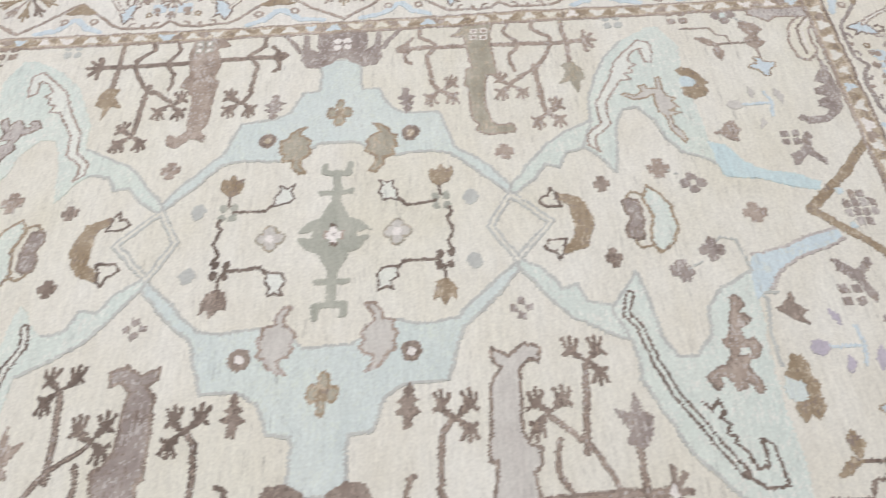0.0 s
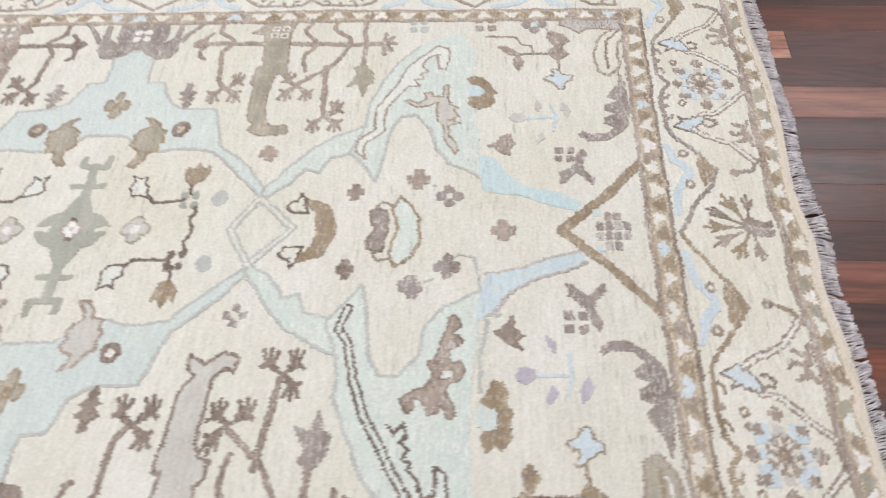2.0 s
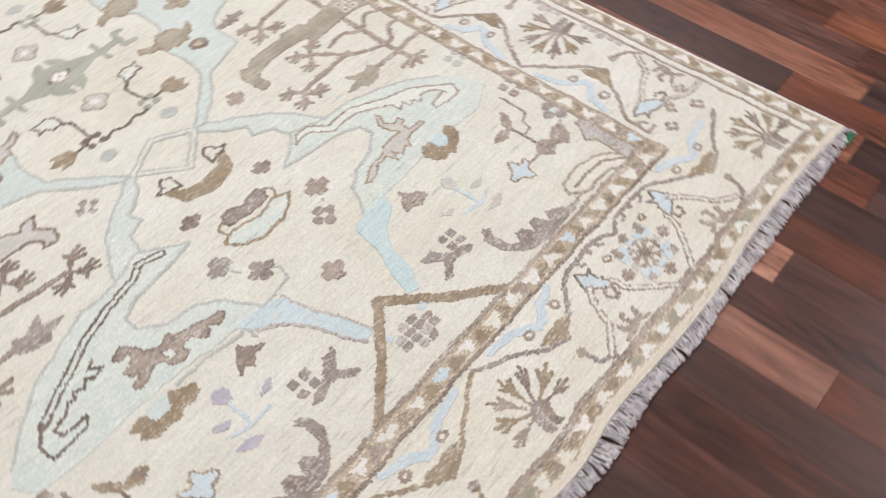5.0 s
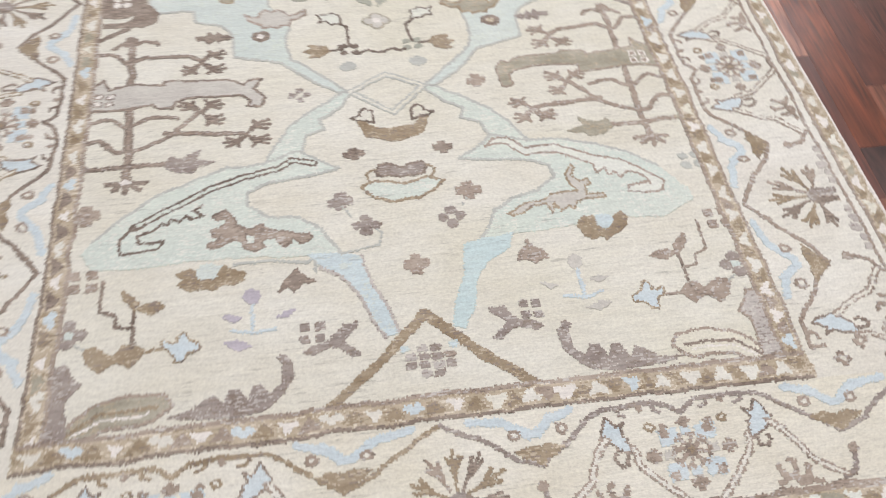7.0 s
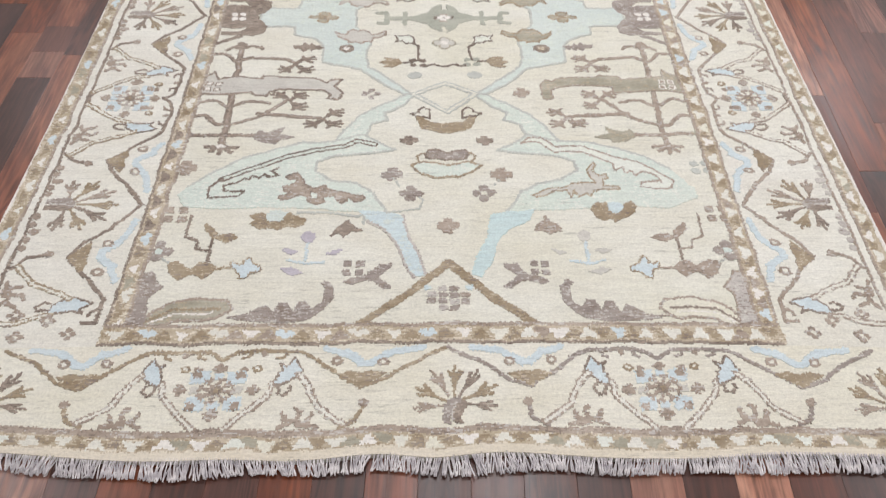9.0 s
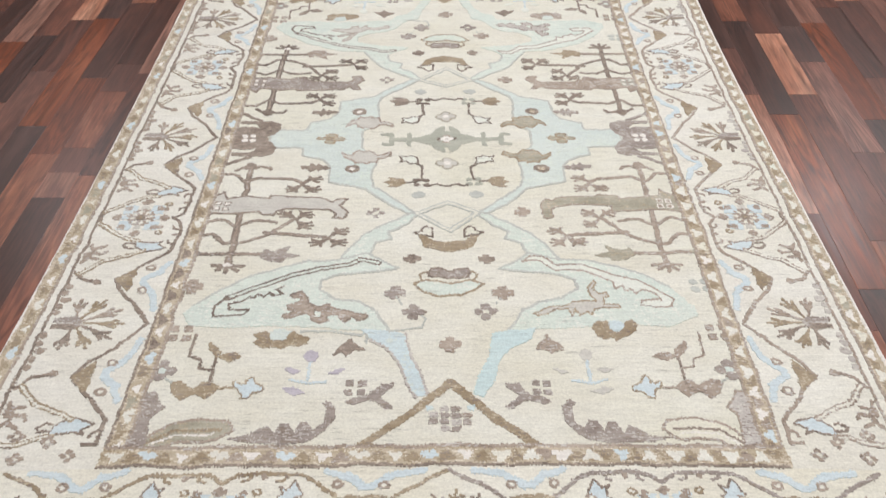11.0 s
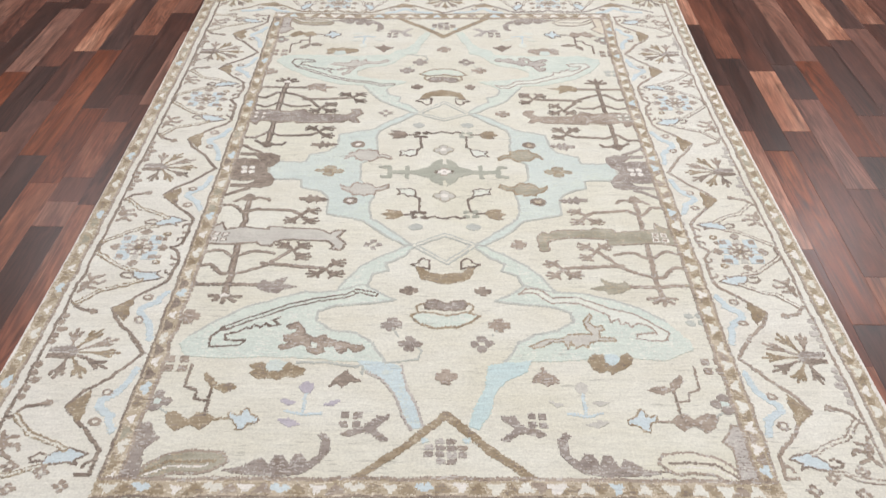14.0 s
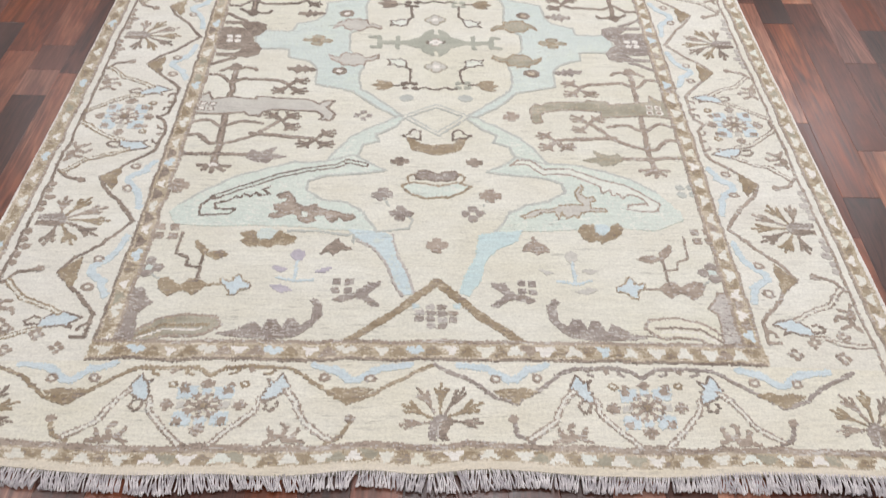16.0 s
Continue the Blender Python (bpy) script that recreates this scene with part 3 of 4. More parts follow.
def star_and_stem(q):
    motif("star_flower", "pale blue four-pointed star with a dark outline")
    d = Drawn(*q)
    arms = ((-3, -30), (8, -22), (7, -11), (16, -8), (30, -16), (30, -4), (17, 8), (10, 20), (14, 29), (-2, 27), (-10, 14), (-30, 9), (-28, -3), (-12, -11))
    star = [(401 + a, 916 + b) for a, b in arms]
    d.fill(star, "ice", "gold" if q[1] > 0 else "dark", 3.5)
    motif("bent_stem", "brown bent stem with two leaves and knobbed root")
    leaf = "gold" if q == NEAR_LEFT else "tan" if q == NEAR_RIGHT else "brown"
    d.line([(432, 916), (468, 918)], 4.5, leaf)
    d.fill([(560, 906), (542, 893), (526, 902), (507, 914), (496, 896), (480, 897), (458, 912), (466, 926), (479, 943), (500, 930), (511, 932), (527, 946), (547, 930)], "gold" if q[0] < 0 else "tan")
    d.line([(556, 902), (588, 880)], 4, "line")
    d.line([(480, 905), (482, 831)], 6, "brown")
    d.fill([(508, 788), (504, 812), (481, 838), (477, 818), (488, 802)], leaf)
    d.fill([(482, 834), (470, 822), (440, 822), (426, 832), (455, 846)], leaf)
    d.line([(540, 765), (540, 829), (512, 841), (510, 863), (480, 867)], 4.5 if q == NEAR_RIGHT else 6, leaf if q == NEAR_RIGHT else "brown")


def corner_buds(q):
    d = Drawn(*q)
    four_squares(d, 585 if q[0] > 0 else 574, 762, 25, "tan")
    motif("four_petal_flower", "small dark four-petalled flower with a pale heart")
    four_petals(d, 584, 868, 28, "taupe", "blue")
    motif("small_cross", "small brown cross flower")
    if q[0] < 0:
        small_cross(d, 583, 614, 24, "tan")
    else:
        four_dots(d, 583, 614, 14, "line")


def crescent(q):
    motif("toothed_crescent", "taupe crescent with a toothed inner edge")
    pts = [(425, 1041), (391, 1050), (312, 1057), (266, 1048), (236, 1022), (222, 1000), (221, 968), (236, 951), (250, 956), (240, 970), (243, 1006), (262, 1020), (272, 1003), (287, 1003), (296, 1026), (307, 1006), (323, 1007), (334, 1032), (346, 1014), (364, 1018), (384, 1036)]
    Drawn(*q).fill(pts, "taupe")


def corner_plate(q):
    motif("corner_plate", "long olive plate with inner outline beside the corner")
    d = Drawn(*q)
    d.fill([(584, 1062), (554, 1024), (528, 1006), (486, 996), (424, 1001), (411, 1022), (438, 1046), (508, 1048), (545, 1062)], "olive" if q[0] < 0 else "cream", "tan", 6)
    d.line([(566, 1054), (524, 1022), (434, 1022)], 6, "brown" if q[0] > 0 else "gold")
    d.line([(556, 1054), (518, 1032), (446, 1032)], 4, "white")


def corner_column(q):
    motif("corner_column", "faded taupe column in the field corner")
    dye, edge = {NEAR_LEFT: ("taupe", None), NEAR_RIGHT: ("mist", "tan"), FAR_LEFT: ("mist", "tan"), FAR_RIGHT: ("ivory", "tan")}[q]
    Drawn(*q).fill([(602, 1058), (604, 926), (582, 924), (568, 944), (550, 965), (570, 986), (564, 1058)], dye, edge, 5)


def field_crosses(q):
    d = Drawn(*q)
    motif("small_cross", "small brown cross flower")
    small_cross(d, 88, 516, 19, "brown")
    motif("small_cross", "small brown cross flower")
    small_cross(d, 122, 635, 24, "taupe" if q[0] < 0 else "tan")
    d.line([(118, 650), (104, 676)], 3, "line")
    motif("four_petal_flower", "small taupe four-petalled flower")
    four_petals(d, 80, 697, 25, "taupe", "taupe" if q[0] < 0 else "ground")
    motif("small_cross", "small cross of four dots")
    if q[0] < 0:
        for a, b in ((1, 0), (-1, 0), (0, 1), (0, -1)):
            d.block(182 + 14 * a, 337 + 14 * b, 7, 6.5, "taupe")
    else:
        small_cross(d, 188, 337, 22, "tan")


for draw in (leaf_animal, scroll_cloud, lone_leaf, faded_flower, squares_and_bird, star_and_stem, corner_buds, crescent, corner_plate, corner_column, field_crosses):
    for q in QUADS:
        draw(q)


def axis_forms(sv):
    d = Drawn(1, sv)
    motif("boat_scroll", "gold-brown boat-shaped scroll with two outlined bird heads")
    d.fill(across([(0, 455), (38, 451), (60, 424), (74, 430), (58, 474), (10, 492)]), "gold")
    for s in (-1, 1):
        head = [(s * u, v) for u, v in ((38, 436), (40, 402), (54, 392), (66, 402), (66, 412), (86, 416), (72, 426), (54, 428))]
        d.fill(head, "ground", "dark", 5)
    motif("bowl_form", "brown bowl form over a pale outlined crescent")
    d.fill(across([(0, 560), (20, 550), (44, 550), (50, 566), (44, 580), (0, 586)]), "taupe", "brown", 5)
    for s in (-1, 1):
        d.line([(s * 52, 560), (s * 66, 572), (s * 58, 594), (s * 44, 590)], 5, "gold")
    d.fill(across([(0, 604), (50, 592), (78, 604), (56, 630), (30, 642)]), "mint", "gold", 6)
    motif("small_cross", "small tan cross flower")
    small_cross(d, 2, 797, 24, "tan")
    motif("end_triangle", "brown triangle outline against the border")
    d.line([(0, 902), (88, 994), (170, 1068)], 18, "gold")
    motif("end_triangle", "brown triangle outline against the border")
    d.line([(0, 902), (-88, 994), (-172, 1068)], 18, "gold")
    motif("block_rosette", "taupe rosette of small square blocks")
    for a in range(-2, 2):
        for b in range(-2, 2):
            dye = "taupe" if (a + b) % 3 else ("tan" if a > 0 else "mist")
            if not (a in (-2, 1) and b in (-2, 1)):
                d.block((a + 0.5) * 22, 996 + (b + 0.5) * 16.5, 9, 6.6, dye)
    d.block(-40, 970, 7, 6, "sky")
    d.block(42, 968, 7, 6, "sky")


for sv in (1, -1):
    axis_forms(sv)

# ---- guard stripes ----


def guard(name, label, place, length, depth, seed, ground, lines, warm, gap):
    """One stripe between two fine lines, with hearts and triangles in turn. place(s, d) gives the chart's place."""
    motif(name, label)
    d = Drawn(place=place)
    d.fill([(-length, 0), (length, 0), (length, depth), (-length, depth)], ground)
    one, two = depth * 0.13, depth * 0.17
    d.fill([(-length, 0), (length, 0), (length - one, one), (one - length, one)], lines[0])
    d.fill([(-length, depth), (length, depth), (length - two, depth - two), (two - length, depth - two)], lines[1])
    picks = random.Random(seed)
    s, n = -length + 26, 0
    while s < length - 20:
        step = gap(s)
        k = s + step * 0.5
        e, mid, way = 15 + picks.uniform(-2, 4), depth * 0.48, 1 if n % 2 else -1
        if step > 60:
            way = 1
        top, low = mid - way * depth * 0.27, mid + way * depth * 0.25
        if k < length - 20:
            motif("triangle", "small tan triangle knot form")
            w = step * (0.3 if step > 60 else 0.36)
            d.fill([(k - w, top), (k + w, top + way * 2), (k + w * 0.4, mid + way * 5), (k + 1, low), (k - w * 0.5, mid + way * 3)], picks.choice(warm))
        motif("heart", "small pale heart-shaped knot form")
        if step > 60 and n % 2:
            for du, dv in ((-9, 4), (0, -3), (9, 3)):
                d.oval(s + du + picks.uniform(-2, 2), mid + dv, 9, depth * 0.16, "ice" if n % 4 == 1 else "bone")
        else:
            dye = picks.choice(("white", "bone", "white", "bone", "cream") if step > 60 else ("white", "bone", "cream", "bone", "ice" if depth > 42 else "haze"))
            half = [(-e * 1.05, low), (-e * 0.95, mid + way * 2), (-e * 0.6, mid - way * 2), (-e * 0.35, top), (0, top + way)]
            d.fill([(s + u, v) for u, v in half] + [(s - u, v) for u, v in reversed(half)] + [(s + 2, low - way * 3)], dye, "sand" if step > 60 else None, 4)
        s, n = s + step + picks.uniform(-5, 6), n + 1


IN_U, IN_V, OUT_U, OUT_V = 640, 1107, 926, 1327
for k, (length, deep, su, sv) in enumerate(((IN_V, 44, -1, 0), (IN_V, 44, 1, 0), (IN_U, 49, 0, 1), (IN_U, 49, 0, -1))):
    side = (lambda s, d, su=su: (su * (IN_U - d), s)) if su else (lambda s, d, sv=sv: (s, sv * (IN_V - d)))
    guard("inner_guard_stripe", "tan guard stripe of hearts and triangles inside the border", side, length, deep, 20 + k, "sand", ("brown", "tan") if su <= 0 else ("tan", "tan"), ("gold", "brown", "gold", "olive") if su < 0 else ("gold", "gold", "tan"), (lambda s: 76) if su < 0 else (lambda s, near=sv > 0: 64 if near and s < 60 else 55))
for k, (length, deep, su, sv) in enumerate(((OUT_V, 40, -1, 0), (OUT_V, 40, 1, 0), (OUT_U, 38, 0, 1), (OUT_U, 38, 0, -1))):
    side = (lambda s, d, su=su: (su * (OUT_U - d), s)) if su else (lambda s, d, sv=sv: (s, sv * (OUT_V - d)))
    guard("outer_guard_stripe", "gold and tan guard stripe along the outer edge", side, length, deep, 40 + k, "sand", ("sand", "tan"), ("gold", "gold", "olive", "gold"), (lambda s: 72) if su < 0 else (lambda s: 55))

# ---- main border: s along the side, d from the inner guard outwards (0 to 182) ----


def finger(d, s, at, angle, size, dye):
    """One forked petal of a border palmette."""
    c, n = math.cos(angle), math.sin(angle)
    pts = [(0.2, -0.03), (0.5, -0.04), (0.66, -0.09), (0.93, -0.19), (0.97, -0.11), (0.8, -0.04), (1.12, -0.035), (1.12, 0.035), (0.8, 0.04), (0.97, 0.11), (0.93, 0.19), (0.66, 0.09), (0.5, 0.04), (0.2, 0.03)]
    d.fill([(s + size * (a * c - b * n), at + size * (a * n + b * c)) for a, b in pts], dye)


def border_palmette(place, s, at=130, turn=0.0, dye="gold"):
    motif("border_palmette", "gold-brown fan palmette with forked petals")
    d = Drawn(place=place)
    for a in range(-3, 4):
        finger(d, s, at, -math.pi / 2 + turn + a * 0.56, (74, 74, 73, 68)[abs(a)], dye if a % 2 == 0 else "brown" if a > 0 else "tan")
    for k in (-1, 1):
        d.oval(s + k * 9, at + 8, 11, 17, "taupe" if k < 0 else "brown")
        d.block(s + k * 10, at + 26, 7, 12, "taupe" if k < 0 else "brown")
    d.oval(s, at - 6, 11, 8, "taupe")
    d.line([(s, at + 6), (s, at + 30)], 4, "mist")


def border_rosette(place, s, at=98):
    motif("border_rosette", "eight-pointed brown rosette among pale blue blocks")
    d = Drawn(place=place)
    for a in range(4):
        k = math.pi / 4 + a * math.pi / 2
        c, n = math.cos(k), math.sin(k)
        d.block(s + 44 * c, at + 38 * n, 16, 13, "ice")
        d.block(s + 52 * c, at + 45 * n, 8, 7, "tan")
    for a in range(4):
        c, n = math.cos(a * math.pi / 2), math.sin(a * math.pi / 2)
        d.block(s + 36 * c, at + 31 * n, 8, 7, "ice" if a % 2 else "pearl")
        small_cross(d, s + 62 * c, at + 48 * n, 12, "tan")
    for a in range(8):
        k = a * math.pi / 4 + 0.2
        c, n = math.cos(k), math.sin(k)
        d.line([(s, at), (s + 26 * c, at + 23 * n)], 6, "tan")
        for spread in (-0.17, 0.17):
            d.oval(s + 29 * math.cos(k + spread), at + 25 * math.sin(k + spread), 4, 3.8, "tan")
    d.oval(s, at, 10, 9, "brown")
    d.oval(s, at, 5, 4, "gold")


def half_unit(place, a, b, dye, limit=1e9):
    """The stretch from the palmette at a to the rosette at b: vine, triangle leaf, rings, ribbon, bird and its outlined legs."""
    way = 1 if b > a else -1
    size = abs(b - a) / 390

    def spot(s, d):
        return place(a + way * min(s * size, limit), d)

    d = Drawn(place=spot)
    motif("blue_ribbon", "pale blue wavy ribbon along the inner edge")
    for pts, w, shade in (([(46, 9), (96, 16), (136, 44), (150, 46), (172, 24), (212, 9)], 14, "ice"), ([(108, 22), (136, 45), (150, 44), (176, 18)], 15, "ice")):
        d.line(pts, w, shade)
    motif("border_vine", "brown angular vine running along the border")
    d.line([(0, 8), (68, 46), (110, 80), (150, 96), (240, 26), (262, 15), (330, 13), (366, 16), (390, 32)], 7.5, dye)
    d.line([(138, 126), (150, 160), (176, 173)], 8, dye)
    for at in (292, 352):
        d.line([(at - 9, 16), (at - 4, 27), (at + 6, 29)], 5.5, dye)
    d.oval(322, 20, 5, 6, "tan")
    motif("triangle_leaf", "gold triangular leaf in a fork of the vine")
    d.fill([(105, 67), (128, 62), (150, 66), (168, 61), (192, 66), (150, 97)], "gold")
    d.oval(140, 128, 9, 8, "tan")
    motif("small_ring", "small brown ring bud")
    ring(d, 112, 40, 11, "tan", "bone")
    motif("small_ring", "small brown ring bud")
    ring(d, 190, 39, 11, "tan", "bone")
    if limit > 330:
        motif("small_ring", "small brown ring bud")
        ring(d, 330, 52, 9, "gold", "bone")
        motif("small_bud", "small tan bud beside a ring")
        d.oval(352, 54, 7, 6, "tan")
    motif("border_bird", "pale blue bird with a fine brown outline")
    d.fill([(292, 40), (279, 47), (268, 28), (261, 38), (252, 60), (262, 74), (276, 86), (295, 90), (289, 66), (284, 54)], "ice", "brown", 4)
    motif("leg_curl", "small brown curl under a border bird")
    d.line([(285, 92), (284, 106), (274, 109), (265, 98), (268, 90)], 5, "brown")
    motif("border_line", "fine brown line between two bird legs")
    d.line([(364, 174), (390, 174)], 7, "brown")
    for pts in ([(257, 66), (242, 84), (227, 110), (216, 134), (170, 166)], [(297, 84), (301, 108), (322, 132), (366, 174)]):
        motif("outlined_leg", "outlined dashed line trailing from a border bird")
        d.line(pts, 12, "gold" if dye == "brown" else "tan")
        d.line(pts, 5, "bone")
        for p, r in zip(pts[:-1], pts[1:]):
            for n in range(int(math.dist(p, r) / 11)):
                k = (n + 0.5) * 11 / math.dist(p, r)
                across_it = (-1 if n % 2 else 1) * 4.6 / math.dist(p, r)
                d.oval(p[0] + (r[0] - p[0]) * k - (r[1] - p[1]) * across_it, p[1] + (r[1] - p[1]) * k + (r[0] - p[0]) * across_it, 2.6, 2.6, "bone" if n % 4 == 1 else "gold" if dye == "brown" else "tan")
    motif("antler_bud", "brown curled bud at the border's outer side")
    for pts in ([(212, 171), (238, 162), (266, 156)], [(230, 165), (224, 147)], [(246, 160), (243, 140), (252, 134)], [(264, 156), (272, 142)], [(256, 160), (276, 170)]):
        d.line(pts, 8, "tan")
    d.oval(236, 166, 15, 7, "tan")
    if dye not in ("brown", "tan"):
        return
    motif("outer_clump", "brown lobed clump at the border's outer side")
    for du in (-42, -20, 0, 22, 44):
        d.oval(78 + du, 172 - (6 if du == 0 else 0), 9, 6 if du else 10, "tan" if dye == "brown" else "mist")


def run(place, pals, roses, halves, dye):
    for a, b, limit in halves:
        half_unit(place, a, b, dye, limit)
    for s in pals:
        border_palmette(place, s)
    for s in roses:
        border_rosette(place, s)


def side_line(place, length, dye):
    motif("border_line", "fine brown line closing the border")
    d = Drawn(place=place)
    d.line([(-length, 179), (length, 179)], 6, dye)
    


WIDE = 1.27
for su, dye in ((-1, "brown"), (1, "tan")):
    place = lambda s, d, su=su: (su * (IN_U + d * WIDE), s)
    side_line(place, 1276, dye)
    P, Rn, Pn, Rf, Pf = 0, 366, 733, -407, -758
    run(place, (P, Pn, Pf), (Rn, Rf), ((P, Rn, 1e9), (Pn, Rn, 1e9), (P, Rf, 1e9), (Pf, Rf, 1e9), (Pn, Pn + 395, 318), (Pf, Pf - 385, 318)), dye)
for sv in (1, -1):
    place = lambda s, d, sv=sv: (s, sv * (IN_V + d))
    side_line(place, 868, "tan")
    for su in (-1, 1):
        R, P = ((385, 800) if su > 0 else (406, 797)) if sv > 0 else (406, 815)
        run(place, (su * P,), (su * R,), ((0, su * R, 1e9), (su * P, su * R, 1e9)), "gold" if su < 0 else "taupe")
    border_palmette(place, 12 if sv > 0 else 4)
for q in QUADS:
    for cu, cv in ((748, 1046), (796, 1082), (702, 1078), (812, 1030)):
        motif("corner_flower", "tiny tan flower in the border corner")
        four_petals(Drawn(*q), cu, cv, 15, "tan", "bone")
motif("end_band", "yellowish ivory flatwoven band before the fringe")
fill([(-928, 1321), (928, 1321), (928, 1338), (-928, 1338)], "ivory")

# ---- the rug ----
rug = tagged(new("area_rug"), "cream hand-knotted wool rug with faded brown motifs on wood floor", "rug")


def mesh_of(name, verts, faces, parent, materials, indices=None, label="", kind=""):
    me = bpy.data.meshes.new(name)
    me.from_pydata(verts, [], faces)
    for m in materials:
        me.materials.append(m)
    if indices is not None:
        me.polygons.foreach_set("material_index", indices)
    me.update()
    ob = new(name, me)
    ob.parent = parent
    return tagged(ob, label, kind=kind)


def rug_ground():
    """The pale pile as thick sheets: the field, and the four sides of the border, with rolled outer edges."""
    us = np.unique(np.round(np.r_[np.linspace(-HALF_U, HALF_U, 60), -0.64, 0.64, -HALF_U + 0.004, HALF_U - 0.004], 5))
    vs = np.unique(np.round(np.r_[np.linspace(-HALF_V, HALF_V, 84), -1.107, 1.107, -HALF_V + 0.004, HALF_V - 0.004], 5))
    sheets = {
        "field_ground": ("cream wool ground of the field with yellowish bands", "ground"),
        "border_ground_near": ("yellowish cream wool ground of an end border", "cream"),
        "border_ground_far": ("bone-white wool ground of an end border", "bone"),
        "border_ground_left": ("bone-white wool ground of a side border", "bone"),
        "border_ground_right": ("bone-white wool ground of a side border", "bone"),
    }
    for name, (label, dye) in sheets.items():
        verts, faces, index = [], [], {}

        def vertex(i, j, low=False):
            if (i, j, low) not in index:
                u, v = us[i], vs[j]
                x, y = lie(u, v)
                rim = min(HALF_U - abs(u), HALF_V - abs(v)) < 0.002
                z = float(height(x, y)) - (0.0025 if rim else 0.0)
                index[(i, j, low)] = len(verts)
                verts.append((x * 1.0008, y * 1.0006, 0.0008) if low else (x, y, z))
            return index[(i, j, low)]

        for j in range(len(vs) - 1):
            for i in range(len(us) - 1):
                u, v = (us[i] + us[i + 1]) / 2, (vs[j] + vs[j + 1]) / 2
                side = ("border_ground_near" if v > 0 else "border_ground_far") if abs(v) > 1.107 else ("border_ground_right" if u > 0 else "border_ground_left") if abs(u) > 0.64 else "field_ground"
                if side != name:
                    continue
                faces.append((vertex(i, j + 1), vertex(i + 1, j + 1), vertex(i + 1, j), vertex(i, j)))
                for outer, a, b in ((j == 0, (i, j), (i + 1, j)), (j == len(vs) - 2, (i + 1, j + 1), (i, j + 1)), (i == 0, (i, j + 1), (i, j)), (i == len(us) - 2, (i + 1, j), (i + 1, j + 1))):
                    if outer:
                        faces.append((vertex(*a), vertex(*b), vertex(*b, True), vertex(*a, True)))
        mesh_of(name.rsplit("_", 1)[0] if name != "field_ground" else name, verts, faces, rug, [WOOL[dye]], label=label)


rug_ground()


def knotted(index):
    """Weaves one motif: its knots a hair above the ground, each joined to its neighbours, with the step at the motif's edge."""
    name, label = MOTIFS[index]
    js, is_ = RANGES[index]
    own, dye = OWNER[js, is_] == index, DYE[js, is_]
    if own.sum() < 3:
        return
    nj, ni = own.shape
    j, i = np.nonzero(own)
    used = np.unique(dye[j, i])
    corner = lambda a, b: a * (ni + 1) + b
    quads = np.stack([corner(j + 1, i), corner(j + 1, i + 1), corner(j, i + 1), corner(j, i)], 1)
    paint = np.searchsorted(used, dye[j, i])
    low = (nj + 1) * (ni + 1)
    grown = np.pad(own, 1)
    sides, side_paint = [], []
    for dj, di, a, b in ((-1, 0, (0, 0), (0, 1)), (1, 0, (1, 1), (1, 0)), (0, -1, (1, 0), (0, 0)), (0, 1, (0, 1), (1, 1))):
        open_edge = ~grown[j + 1 + dj, i + 1 + di]
        p, q = corner(j + a[0], i + a[1])[open_edge], corner(j + b[0], i + b[1])[open_edge]
        sides.append(np.stack([p, q, q + low, p + low], 1))
        side_paint.append(paint[open_edge])
    faces = np.concatenate([quads, *sides])
    kept, faces = np.unique(faces, return_inverse=True)
    faces = faces.reshape(-1, 4)
    top, under = kept % low, kept >= low
    u, v = (top % (ni + 1) + is_.start) * KNOT - NU * KNOT / 2, (top // (ni + 1) + js.start) * KNOT - NV * KNOT / 2
    x, y = lie(u, v)
    z = height(x, y) + 0.0011 - 0.0021 * under
    mesh_of(name, np.stack([x, y, z], 1).tolist(), faces.tolist(), rug, [WOOL[DYE_NAMES[w]] for w in used], np.concatenate([paint, *side_paint]).astype(np.int32), label)


# knots whose dye washed out, in short runs along the rows, so that no colour is even
LIGHTER = {"brown": "tan", "gold": "sand", "tan": "mist", "taupe": "mist", "dark": "brown", "olive": "sand", "sand": "ivory", "blue": "mint", "sky": "blue", "mint": "haze", "mist": "pearl"}
runs = rng.random((NV, NU))
runs = (runs + np.roll(runs, 1, 1) + np.roll(runs, 2, 1)) / 3
washed = runs + 0.10 * drift(0.02, 1.0) > 0.71
worn = DYE.copy()
for key, pale in LIGHTER.items():
    worn[washed & (DYE == DYE_NAMES.index(key))] = DYE_NAMES.index(pale)
deeper = (runs + 0.1 * drift(0.02, 1.0) < 0.27) & (OWNER > 0)
for key, deep in (("tan", "brown"), ("brown", "dark"), ("gold", "brown"), ("sand", "gold"), ("taupe", "brown"), ("mist", "taupe")):
    worn[deeper & (DYE == DYE_NAMES.index(key))] = DYE_NAMES.index(deep)
DYE = worn
RANGES = {}
framed = np.pad(OWNER, 1)
alike = sum((framed[1 + a : NV + 1 + a, 1 + b : NU + 1 + b] == OWNER).astype(int) for a, b in ((0, 1), (1, 0), (0, -1), (-1, 0)))
for a, b in ((0, 1), (1, 0)):
    lone = (alike == 0) & (OWNER > 0)
    OWNER[lone], DYE[lone] = np.roll(OWNER, (a, b), (0, 1))[lone], np.roll(DYE, (a, b), (0, 1))[lone]
rows_of, cols_of = np.nonzero(OWNER)
owners = OWNER[rows_of, cols_of]
order = np.argsort(owners, kind="stable")
starts = np.searchsorted(owners[order], np.arange(len(MOTIFS) + 1))
